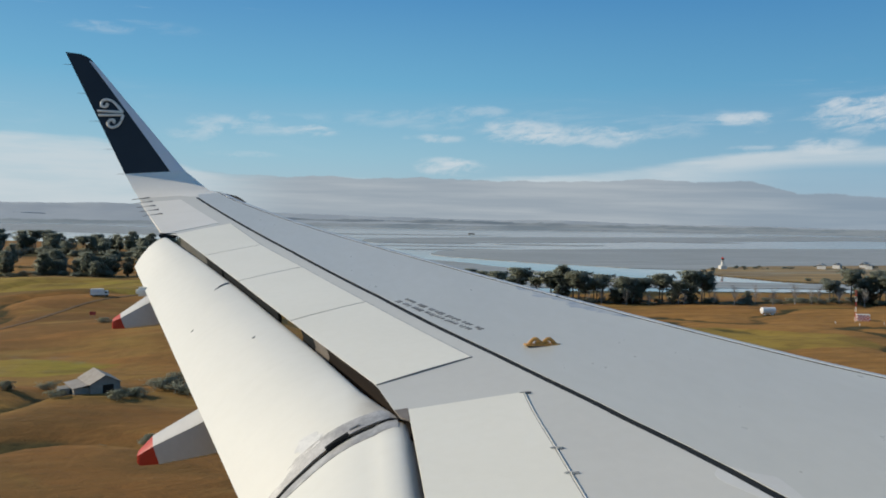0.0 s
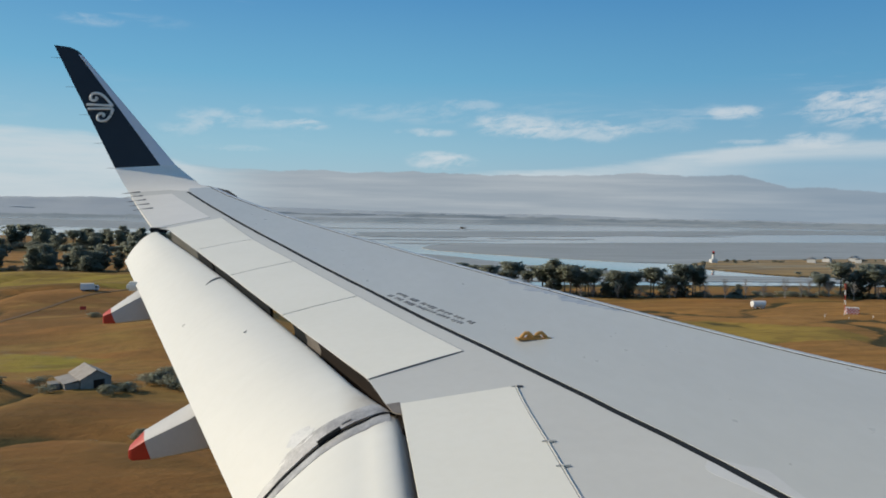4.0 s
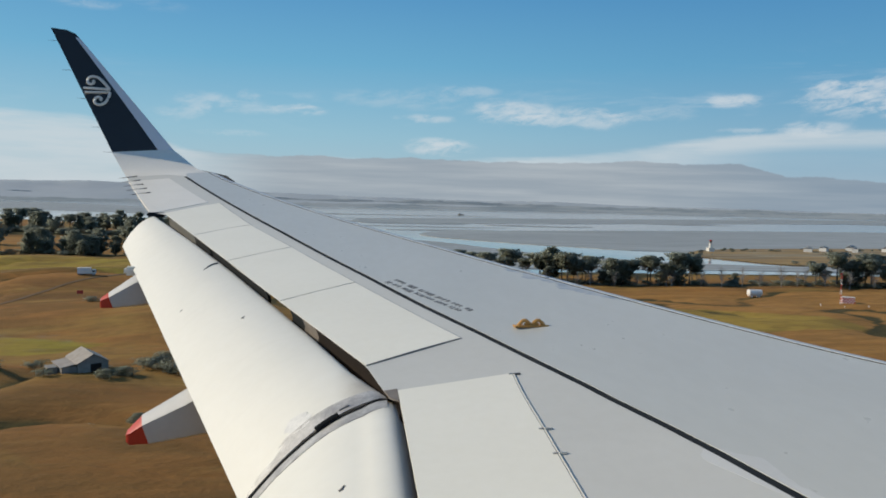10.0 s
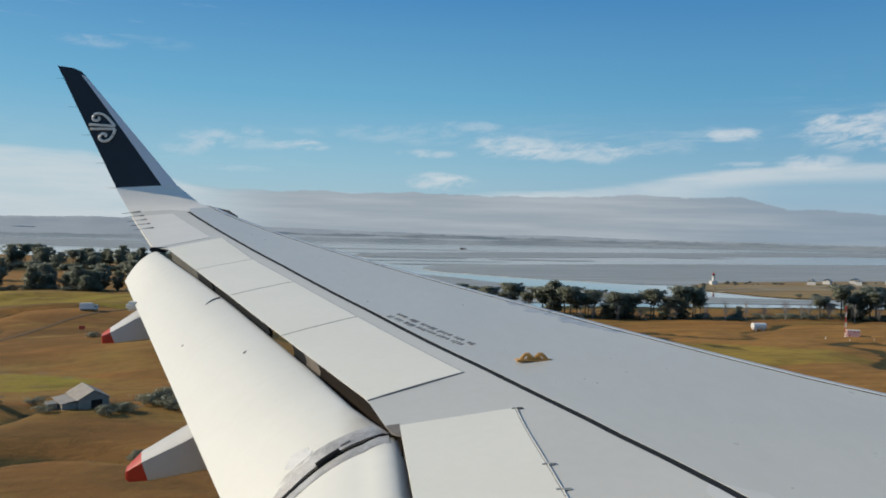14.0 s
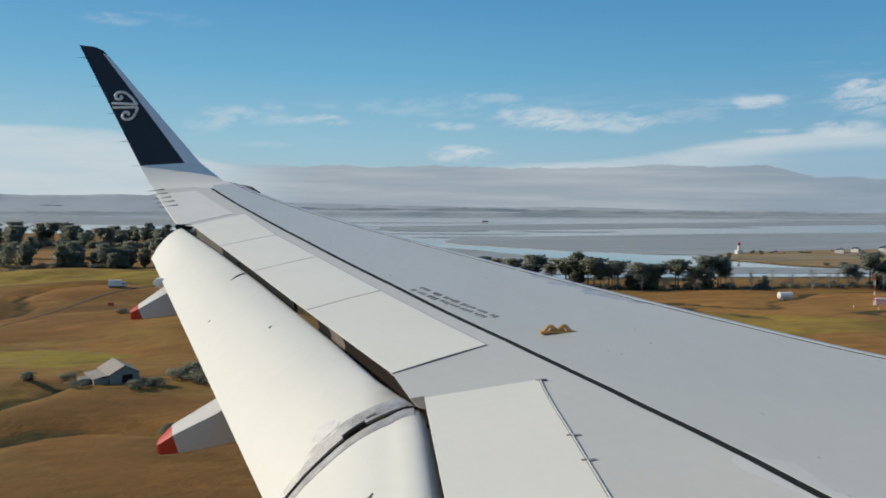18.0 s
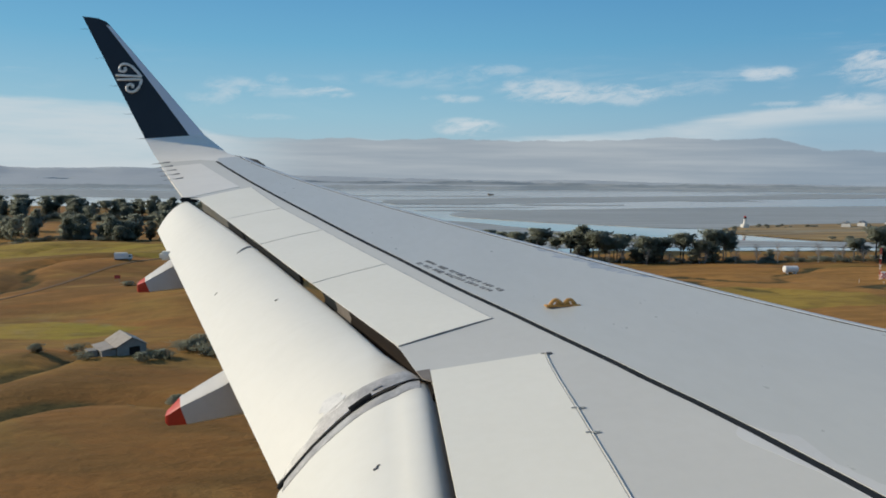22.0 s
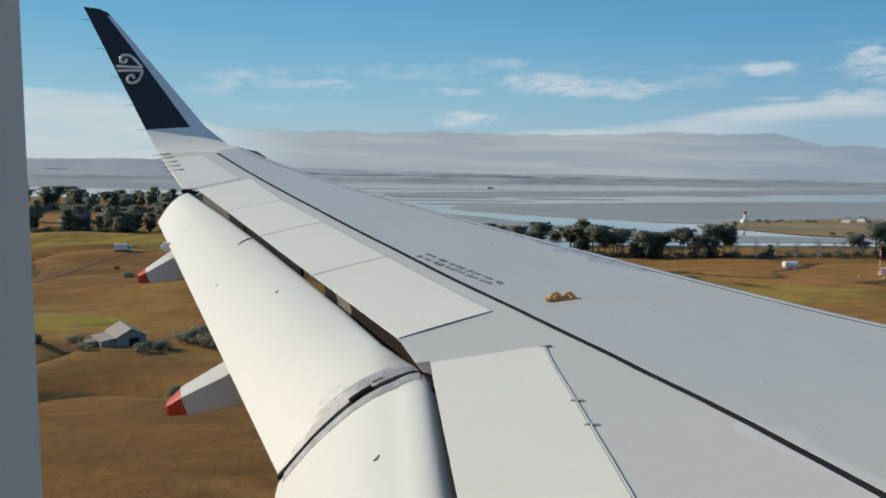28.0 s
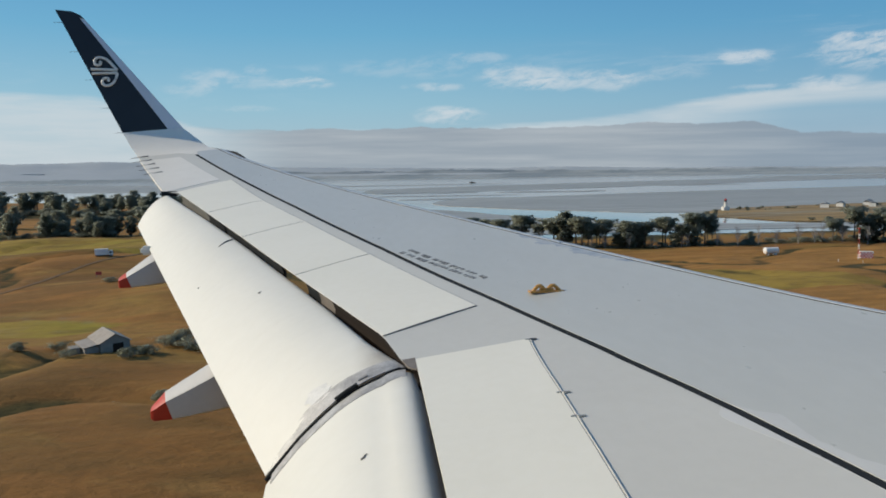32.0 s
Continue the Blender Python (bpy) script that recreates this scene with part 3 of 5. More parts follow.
# scuffed paint behind the slats
scuff_wide = lambda Y: max(0.02, 0.52 * (0.20 + 0.14 * noise.noise((Y * 3.1, 0.4, 0.0)) + 0.16 * noise.noise((Y * 9.0, 2.4, 0.0)) + 0.12 * noise.noise((Y * 31.0, 5.0, 0.0))) * min(1.0, (7.45 - Y) * 3.0, (Y - 5.95) * 3.0))
scuff_rail = lambda deep: lambda u: (edge_x(7.42 - 1.42 * u) - 0.103 - (scuff_wide(7.42 - 1.42 * u) if deep else 0.0), 7.42 - 1.42 * u)
wpart("scuffed_paint", skin_patch(scuff_rail(False), scuff_rail(True), 160, 1, 0.0006, 0.002), M_SCUFF, "ragged strip of scuffed bluish-grey paint behind the slats")
# yellow rope fitting
fit_at = (1.86, 5.62)
fz = skin_z(*fit_at)
hook = wpart("rope_fitting", box(fit_at[0] - 0.15, fit_at[0] + 0.13, fit_at[1] - 0.035, fit_at[1] + 0.035, fz - 0.002, fz + 0.012, 0.004), M_HOOK, "yellow metal rope fitting with two eyes")
for off in (-0.062, 0.045):
    pts = [(fit_at[0] + off + dx_, fit_at[1], fz + dz_) for dx_, dz_ in ((-0.055, 0.004), (-0.035, 0.028), (-0.015, 0.046), (0.008, 0.048), (0.025, 0.034), (0.052, 0.006))]
    wpart("eye", tube(pts, 0.015), M_HOOK, parent=hook)
wpart("web", box(fit_at[0] - 0.066, fit_at[0] + 0.05, fit_at[1] - 0.008, fit_at[1] + 0.008, fz + 0.008, fz + 0.030, 0.004), M_HOOK, parent=hook)

# ---- flaps ----
SECTION = [(0, 0.006), (0.012, 0.018), (0.03, 0.030), (0.055, 0.0425), (0.09, 0.056), (0.15, 0.073), (0.21, 0.088), (0.28, 0.10), (0.35, 0.107), (0.43, 0.108), (0.51, 0.103), (0.61, 0.092), (0.72, 0.076), (0.87, 0.038), (1, 0)]

INNER = [(0, 0.008), (0.010, 0.023), (0.024, 0.037), (0.045, 0.050), (0.078, 0.062), (0.125, 0.0725)] + SECTION[5:]


def flap_loft(name, stations, label, mat=M_FLAP, section=SECTION):
    """stations: (leading point, trailing point) along the flap."""
    top, bot = [], []
    for le, te in stations:
        le, te = Vector(le), Vector(te)
        c = te - le
        L = c.length
        e = Vector((c.x, 0, c.z)).normalized()
        n = Vector((e.z, 0, -e.x))
        t_row, b_row = [], []
        nose = [(-0.017, -0.042), (-0.015, -0.026), (-0.008, -0.008)]
        for u, v in nose + section:
            t_row.append(le + c * u + n * v * L)
            th = 0.13 * max(u, 0.0) ** 0.5 * (1 - u) + 0.012 + (0.05 if u < 0 else 0)
            b_row.append(le + c * u + n * (v - th * 1.0) * L)
        top.append(t_row), bot.append(b_row)
    return wpart(name, sheet_solid(top, bot), mat, label)


f_y = [4.70, 5.2, 6.2, 6.95, 8.5, 10.0, 11.43]
f_x = [0.615, 0.427, 0.172, -0.08, -0.62, -1.195, -1.875]
f_z = [-1.258, -1.219, -1.137, -1.040, -0.829, -0.616, -0.350]
stations = []
for Y in np.linspace(4.70, 11.43, 25):
    k = (Y - 4.65) / 6.81
    stations.append(((float(np.interp(Y, f_y, f_x)), Y, ZE + float(np.interp(Y, f_y, f_z))), (-0.258 - 2.052 * k, Y, ZE - 1.903 + 1.135 * k)))
flap = flap_loft("outboard_flap", stations, "white outboard flap, fully lowered")
stations = []
for Y in np.linspace(4.60, 0.4, 12):
    s = (4.65 - Y) * 0.075
    stations.append(((0.650 - s, Y, ZE - 1.268 - 0.135 * (4.65 - Y)), (-0.262 - s, Y, ZE - 1.905 - 0.135 * (4.65 - Y))))
flap_loft("inboard_flap", stations, "white inboard flap, fully lowered", section=INNER)


def flap_curve(Y, off, u0=0.0, u1=1.0, n=20):
    """Points on the upper face of the flaps at one place along them."""
    if Y > 4.65:
        k = (Y - 4.65) / 6.81
        le, te = Vector((float(np.interp(Y, f_y, f_x)), Y, ZE + float(np.interp(Y, f_y, f_z)))), Vector((-0.258 - 2.052 * k, Y, ZE - 1.903 + 1.135 * k))
    else:
        k = 4.65 - Y
        le, te = Vector((0.650 - 0.075 * k, Y, ZE - 1.268 - 0.135 * k)), Vector((-0.262 - 0.075 * k, Y, ZE - 1.905 - 0.135 * k))
    c = te - le
    e = Vector((c.x, 0, c.z)).normalized()
    nn = Vector((e.z, 0, -e.x))
    us, vs = zip(*(SECTION if Y > 4.65 else INNER))
    return [le + c * u + nn * (float(np.interp(u, us, vs)) * c.length + off) for u in np.linspace(u0, u1, n)]


def ribbon(rows, thick):
    top = [[tuple(p) for p in r] for r in rows]
    bot = [[(p[0] + thick * 0.5, p[1], p[2] - thick) for p in r] for r in rows]
    return sheet_solid(top, bot)


wpart("joint_seal", tube(flap_curve(4.648, 0.005), [0.0095] * 10 + [0.0095 + 0.0009 * k for k in range(10)]), M_SEAL, "black rubber seal between the flaps")
wpart("joint_plate", ribbon([flap_curve(4.665, 0.005, 0.0, 0.98), flap_curve(4.72, 0.006, 0.0, 0.92), flap_curve(4.82, 0.005, 0.0, 0.60)], 0.006), M_METAL, "scuffed bare metal joint plate")
wpart("joint_plate", ribbon([flap_curve(4.525, 0.004, 0.02, 0.95), flap_curve(4.58, 0.005, 0.02, 0.95), flap_curve(4.632, 0.005, 0.02, 0.95)], 0.005), M_METAL, "scuffed bare metal joint plate")
wpart("joint_clip", tube(flap_curve(4.655, 0.012, 0.27, 0.42, 6), 0.015), M_SEAL, "black seal clip")
wpart("joint_clip", tube([v + Vector((0, 0.05, 0.004)) for v in flap_curve(4.66, 0.014, 0.20, 0.26, 4)], 0.008), M_METAL, "small metal clip")
wpart("paint_patch", ribbon([flap_curve(4.87 + 0.085 * k, 0.003, 0.475 - 0.085 * math.sqrt(1.02 - k * k) + 0.012 * math.sin(9 * k), 0.485 + 0.08 * math.sqrt(1.02 - k * k) + 0.014 * math.sin(7 * k)) for k in np.linspace(-1, 1, 15)], 0.002), M_PATCH, "pale peeling film")
# gap liners behind the spoilers; their near-black colours paint the shade inside
lip = ((0.03, 0.016), (0.06, 0.10), (0.05, 0.22), (0.02, 0.36))
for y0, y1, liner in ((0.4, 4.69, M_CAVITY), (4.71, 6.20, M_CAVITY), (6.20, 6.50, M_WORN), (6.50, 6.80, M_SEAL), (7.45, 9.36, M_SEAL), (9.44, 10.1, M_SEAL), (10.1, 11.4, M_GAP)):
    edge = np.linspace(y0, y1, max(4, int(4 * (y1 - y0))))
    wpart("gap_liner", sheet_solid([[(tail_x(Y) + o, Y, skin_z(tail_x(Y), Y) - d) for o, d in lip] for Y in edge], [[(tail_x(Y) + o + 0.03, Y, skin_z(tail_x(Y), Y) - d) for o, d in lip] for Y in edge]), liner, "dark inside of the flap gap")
# added dark sheet and block, in place of shade in the inboard gap
floor_y = np.linspace(0.4, 4.69, 18)
gap_top = [[(tail_x(Y) + 0.08, Y, skin_z(tail_x(Y), Y) - 0.20), (0.597 - 0.075 * (4.65 - Y), Y, ZE - 1.40 - 0.135 * (4.65 - Y))] for Y in floor_y]
wpart("gap_shade_floor", sheet_solid(gap_top, [[(x, y, z - 0.03) for x, y, z in r] for r in gap_top]), M_CAVITY, "near-black sheet standing in for shade in the inboard flap gap")
wpart("joint_shade_block", box(0.655, 0.78, 4.40, 4.73, ZE - 1.62, ZE - 1.272, 0.004), M_CAVITY, "near-black filler block standing in for shade behind the flap joint")
# small scuffs on the flaps
for Y, u, r in ((6.95, 0.30, 0.006), (7.9, 0.72, 0.004), (3.78, 0.27, 0.007)):
    c = flap_curve(Y, 0.003, u - 0.017, u + 0.017, 5)
    wpart("scuff", tube([c[0] + Vector((0, 0.014, 0)), c[1] + Vector((0, 0.014, 0)), c[2] + Vector((0, -0.008, 0)), c[4] + Vector((0, -0.012, 0))], [r, r * 0.7, r, r * 0.6], 5), M_INK, "small dark scuff")

wpart("scoop_lip", tube([flap_curve(8.79, 0.004, 0.03, 0.04, 2)[0], flap_curve(8.77, 0.006, 0.08, 0.09, 2)[0], flap_curve(8.73, 0.006, 0.15, 0.16, 2)[0], flap_curve(8.65, 0.003, 0.24, 0.25, 2)[0]], [0.011, 0.010, 0.007, 0.003], 6), M_INK, "dark curved lip of a small scoop")

# ---- flap track fairings ----
def fairing(Y, xs, tops, bots, width, red_from):
    def loft(sel):
        bm = bmesh.new()
        rings = []
        for x, t, b, wd in sel:
            t, b = ZE + t, ZE + b
            h = t - b
            prof = [(-0.02, 1), (0.22, 1), (0.46, 0.72), (0.5, 0.5), (0.46, 0.05), (0.3, 0), (-0.3, 0), (-0.46, 0.05), (-0.5, 0.40), (-0.49, 0.74)]
            lean = 0.035 if abs(x - red_from) < 1e-6 else 0.0
            rings.append([bm.verts.new((x - lean * (2 * v - 1), Y + a * wd, b + h * v)) for a, v in prof])
        for r, s in zip(rings, rings[1:]):
            for k in range(10):
                bm.faces.new((r[k], r[(k + 1) % 10], s[(k + 1) % 10], s[k]))
        bm.faces.new(rings[0]), bm.faces.new(rings[-1])
        return bm
    rows = list(zip(xs, tops, bots, width))
    f = wpart("flap_track_fairing", loft([r for r in rows if r[0] >= red_from - 1e-6]), M_FAIR, "pale grey flap track fairing with a red tail")
    wpart("fairing_tip", loft([r for r in rows if r[0] <= red_from + 1e-6]), M_RED, "red painted tail tip", f)


fairing(6.5, [0.3, -0.1, -0.45, -0.62, -0.80, -1.13, -1.245, -1.275], [-1.50, -1.42, -1.40, -1.485, -1.615, -1.830, -1.915, -1.945], [-1.75, -1.90, -1.945, -1.972, -2.0, -2.046, -2.052, -2.03], [0.1, 0.22, 0.24, 0.24, 0.23, 0.18, 0.16, 0.12], -1.13)
fairing(9.9, [-0.8, -1.2, -1.55, -1.70, -1.84, -2.12, -2.225, -2.24], [-0.98, -0.93, -0.90, -0.945, -1.02, -1.245, -1.295, -1.31], [-1.15, -1.32, -1.375, -1.39, -1.405, -1.425, -1.43, -1.42], [0.1, 0.18, 0.2, 0.2, 0.19, 0.15, 0.13, 0.10], -2.12)
wpart("fairing_cap", box(-2.03, -1.86, 10.14, 10.32, ZE - 1.06, ZE - 0.95, 0.03), M_FLAP, "small white fairing on the flap edge")

# ---- aileron, wing tip and upturned tip ----
tip = [((-0.96, 13.49), (-2.53, 13.49)), ((-1.40, 14.40), (-2.82, 14.40))]
tip_rows = []
for (xl, yl), (xt, yt) in tip:
    sink = 0.035 if yl < 14 else 0.02
    tip_rows.append((Vector((xt, yt, skin_z(xt, yt) - sink)), Vector((xl, yl, skin_z(xl, yl) - sink))))
tip_rows += [(Vector((-3.03, 14.95, ZE + 0.42)), Vector((-1.68, 14.88, ZE + 0.44))), (Vector((-3.215, 15.235, ZE + 0.675)), Vector((-2.07, 15.22, ZE + 0.735))), (Vector((-3.245, 15.27, ZE + 0.72)), Vector((-2.155, 15.27, ZE + 0.80)))]
top_rows = [(tip_rows[-1][0].lerp(Vector((-4.455, 15.9, ZE + 3.045)), k), tip_rows[-1][1].lerp(Vector((-3.93, 15.85, ZE + 2.875)), k)) for k in np.linspace(0, 1, 9)]


def tip_loft(rows, u0, u1, n=8, bulge=0.05):
    """A slice of the tip between chord fractions u0 and u1 (0 at the trailing edge)."""
    top, bot = [], []
    for i, (te, le) in enumerate(rows):
        nxt, prv = rows[min(i + 1, len(rows) - 1)], rows[max(i - 1, 0)]
        up = (nxt[0] + nxt[1] - prv[0] - prv[1]).normalized()
        nrm = (le - te).normalized().cross(up).normalized()
        if nrm.y > 0:
            nrm = -nrm
        c = (le - te).length
        a0 = u0(i / (len(rows) - 1)) if callable(u0) else u0
        a1 = u1(i / (len(rows) - 1)) if callable(u1) else u1
        t_row, b_row = [], []
        for j in range(n + 1):
            u = a0 + (a1 - a0) * j / n
            th = bulge * c * max(0.0, 4 * u * (1 - u)) ** 0.5 * (0.35 + 0.65 * u) + 0.004
            p = te.lerp(le, u)
            t_row.append(p + nrm * th * 0.35), b_row.append(p - nrm * th)
        top.append(t_row), bot.append(b_row)
    return sheet_solid(top, bot)


shark = wpart("tip_root", tip_loft(tip_rows, 0.0, 1.0, 12), M_WHITE, "white curved root of the upturned wing tip")
split = lambda k: 0.748 + 0.067 * k
wpart("tip_blade", tip_loft(top_rows, 0.0, split, 8), M_NAVY, "glossy black inner face of the upturned tip", shark)
wpart("tip_edge_strip", tip_loft(top_rows, split, 1.0, 5), M_STRIP, "pale blue-grey leading edge of the upturned tip", shark)
cap_rows = [top_rows[-1], (Vector((-4.46, 15.905, ZE + 3.05)), Vector((-4.02, 15.875, ZE + 2.965))), (Vector((-4.47, 15.91, ZE + 3.06)), Vector((-4.17, 15.895, ZE + 3.03)))]
wpart("tip_cap", tip_loft(cap_rows, 0.0, 1.0, 6), M_NAVY, parent=shark)


def on_blade(k, u, off=0.012):
    i = min(int(k * 8), 7)
    f = k * 8 - i
    te = top_rows[i][0].lerp(top_rows[i + 1][0], f)
    le = top_rows[i][1].lerp(top_rows[i + 1][1], f)
    p = te.lerp(le, u)
    return p + Vector((0, -1, 0.25)).normalized() * (off + 0.018 * max(0.0, 4 * u * (1 - u)) ** 0.5)


def blade_xz(x, z):
    """The point of the blade's inner face at world x and height z over the window."""
    k = (z - 0.72) / (3.045 - 0.72)
    for _ in range(4):
        te, le = top_rows[0][0].lerp(top_rows[-1][0], k), top_rows[0][1].lerp(top_rows[-1][1], k)
        u = (x - te.x) / (le.x - te.x)
        k += (z + ZE - te.lerp(le, u).z) / 2.2
    return on_blade(min(max(k, 0), 1), u)


# white curl emblem: two bars and two scrolls, as plain shapes
def smooth_path(pts, n=4):
    pts = [Vector(p) for p in pts]
    for _ in range(n - 2):
        pts = [pts[0]] + [q for a, b in zip(pts, pts[1:]) for q in (a.lerp(b, 0.25), a.lerp(b, 0.75))] + [pts[-1]]
    return pts


EX, EZ = -3.575, 1.87
for pts, wd in (([(-0.27, 0.05), (0.27, 0.035)], 0.026), ([(-0.24, -0.05), (0.28, -0.03)], 0.026),
                ([(-0.09, 0.22), (-0.045, 0.185), (-0.11, 0.135), (-0.185, 0.15), (-0.205, 0.22), (-0.17, 0.29), (-0.09, 0.315), (0.0, 0.30), (0.085, 0.245), (0.19, 0.13), (0.27, 0.035)], 0.027),
                ([(0.085, -0.22), (0.11, -0.16), (0.03, -0.135), (-0.04, -0.20), (-0.025, -0.28), (0.035, -0.32), (0.11, -0.315), (0.18, -0.28), (0.25, -0.17), (0.28, -0.03)], 0.027)):
    wpart("emblem_stroke", tube([blade_xz(EX + a * 0.86, EZ + b * 0.855) for a, b in smooth_path(pts)], wd, 6), M_WHITE, "white curl emblem", shark)
# aileron and outer trailing edge
wpart("aileron", skin_patch(span((-1.20, 11.95), (-2.05, 14.0)), span((-1.93, 11.47), (-2.70, 13.95)), 10, 6, 0.003, 0.03), M_WHITE)
wpart("flap_end_rib", box(-1.98, -1.72, 11.43, 11.50, ZE - 0.36, ZE - 0.29, 0.02), M_SEAL, "dark end of the flap gap")
wpart("tip_lamp_fairing", tube([(-0.93, 13.55, ZE + 0.20), (-1.10, 14.0, ZE + 0.285), (-1.45, 14.5, ZE + 0.36), (-1.62, 14.75, ZE + 0.41)], [0.02, 0.035, 0.035, 0.012]), M_SEAL, "dark lamp housing at the tip")
# static discharge wicks
for k in (0.0, 0.2, 0.43, 0.66, 0.9):
    p = top_rows[0][0].lerp(top_rows[-1][0], k)
    wpart("static_wick", tube([p, p + Vector((-0.16, 0.0, -0.005))], [0.005, 0.002], 5), M_WICK, "thin dark static wick")
for Y in (12.9, 13.25, 13.6, 13.95, 14.3):
    X = tail_x(Y)
    wpart("static_wick", tube([(X + 0.16, Y, skin_z(X + 0.16, Y) + 0.012), (X - 0.02, Y, skin_z(X, Y) - 0.002), (X - 0.15, Y + 0.01, skin_z(X, Y) - 0.02)], [0.010, 0.007, 0.003], 5), M_WICK, "thin dark static wick")

# ---- cabin wall and window round the camera ----
def fuselage():
    lift = Matrix.Translation((0, -1.85, ZE - 0.4))
    bm = bmesh.new()
    xs = [-9, -6, -3, -1.2, -0.45, 0.55, 1.5, 4, 7, 10]
    na, rings = 48, {}
    for r in (2.03, 1.97):
        rings[r] = [[bm.verts.new((x, r * math.cos(a), r * math.sin(a))) for a in (k * math.tau / na for k in range(na))] for x in xs]
    hole = {k % na for k in range(-1, 4)}
    for i in range(len(xs) - 1):
        for k in range(na):
            if xs[i] == -0.45 and k in hole:
                continue
            for r in rings:
                a, b = rings[r][i], rings[r][i + 1]
                bm.faces.new((a[k], b[k], b[(k + 1) % na], a[(k + 1) % na]))
    for r in rings:
        bm.faces.new(rings[r][0]), bm.faces.new(rings[r][-1])
    bmesh.ops.transform(bm, matrix=lift, verts=bm.verts[:])
    wpart("fuselage_shell", bm, M_WHITE, "white fuselage skin")
    # window reveal: a rounded opening in a plate
    cx, cz, hw, hh, rad = 0.1200, 0.40, 0.1905, 0.175, 0.10
    n = 48
    def rounded(gx, gz, rr):
        pts = []
        for k in range(n):
            a = k * math.tau / n
            c, s = math.cos(a), math.sin(a)
            ex, ez = gx - rr, gz - rr
            pts.append((cx + (ex if c > 0 else -ex) + rr * c, cz + (ez if s > 0 else -ez) + rr * s))
        return pts
    loops = [(rounded(0.62, 0.62, 0.1), 0.16), (rounded(hw + 0.012, hh + 0.012, rad), 0.16), (rounded(hw, hh, rad), 0.15), (rounded(hw + 0.004, hh + 0.004, rad), 0.13), (rounded(hw + 0.03, hh + 0.03, rad), 0.11), (rounded(0.62, 0.62, 0.1), 0.10)]
    bm = bmesh.new()
    vs = [[bm.verts.new((x, 1.85 + y, z)) for x, z in pts] for pts, y in loops]
    for a, b in zip(vs, vs[1:]):
        for k in range(n):
            bm.faces.new((a[k], a[(k + 1) % n], b[(k + 1) % n], b[k]))
    bmesh.ops.transform(bm, matrix=lift, verts=bm.verts[:])
    wpart("window_surround", bm, M_TRIM, "grey plastic cabin window surround")


fuselage()
# ---- land and water ----
def ground_sheet(name, outline, z, mat, label, category, bump=0.0, kind="structure"):
    """A flat sheet with a smoothed outline of (X, Y)."""
    pts = [Vector((x, y)) for x, y in outline]
    for _ in range(3):
        pts = [q for a, b in zip(pts, pts[1:] + pts[:1]) for q in (a.lerp(b, 0.25), a.lerp(b, 0.75))]
    bm = bmesh.new()
    vs = []
    for p in pts:
        amp = min(12.0, 0.012 * p.length)
        d = noise.noise((p.x * 0.02, p.y * 0.02, z)) * amp
        vs.append(bm.verts.new((p.x + d, p.y + d * 0.7, z)))
    f = bm.faces.new(vs)
    ret = bmesh.ops.extrude_face_region(bm, geom=[f])
    for v in [g for g in ret["geom"] if isinstance(g, bmesh.types.BMVert)]:
        v.co.z -= 0.4
    ob = part(name, bm, mat, smooth=False)
    return tagged(ob, label, category, kind=kind)


def big_sheet(name, z, mat, label, category):
    bm = bmesh.new()
    vs = [bm.verts.new((x, y, z)) for x, y in ((-5500, -2500), (5500, -2500), (5500, 5500), (-5500, 5500))]
    bm.faces.new(vs)
    return tagged(part(name, bm, mat, smooth=False), label, category, kind="structure")


big_sheet("water", -1.6, M_WATER, "calm pale grey-blue estuary water at low tide", "water")
coast = line([-5400, -1500, -600, -300, -140, -40, 60, 130, 220, 350, 600, 1500, 5400], [1500, 1500, 1250, 1020, 860, 640, 430, 396, 404, 390, 374, 400, 400])


def gully(x, y):
    return abs(noise.noise((x * 0.0065 + 5.1, y * 0.0105, 0.3)) + 0.25 * noise.noise((x * 0.03, y * 0.03, 4.0)))


def ground_z(x, y):
    """Height of the land: low swells cut by shallow gullies, dipping under the water beyond the coast."""
    inland = coast(x) + 9 * noise.noise((x * 0.03, y * 0.01, 1.0)) - y
    k = min(1.0, max(0.0, (inland + 12) / 34.0))
    k = k * k * (3 - 2 * k)
    west = min(1.0, max(0.0, (60 - x) / 80)) * min(1.0, max(0.0, (560 - y) / 120))
    swell = (1.8 + 3.0 * west) * noise.noise((x * 0.008, y * 0.011, 2.0)) + 3.4 * west * noise.noise((x * 0.017, y * 0.022, 5.0)) + 0.6 * noise.noise((x * 0.03, y * 0.04, 7.0))
    near = max(0.0, 1 - max(abs(x) - 900, 0) / 800) * min(1.0, max(0.0, (y + 200) / 200))
    rise = near * max(-1.1, swell + 0.5 + 0.8 * west - (1.3 + 1.6 * west) * math.exp(-((gully(x, y) / 0.05) ** 2)))
    return -2.6 + 2.6 * k + k * rise


def inside(x, y, poly):
    """Signed distance to a polygon's edge, positive inside."""
    best, odd = 1e9, False
    for (ax, ay), (bx, by) in zip(poly, poly[1:] + poly[:1]):
        t = max(0.0, min(1.0, ((x - ax) * (bx - ax) + (y - ay) * (by - ay)) / ((bx - ax) ** 2 + (by - ay) ** 2)))
        best = min(best, math.hypot(x - ax - t * (bx - ax), y - ay - t * (by - ay)))
        if (ay > y) != (by > y) and x < (bx - ax) * (y - ay) / (by - ay) + ax:
            odd = not odd
    return best if odd else -best


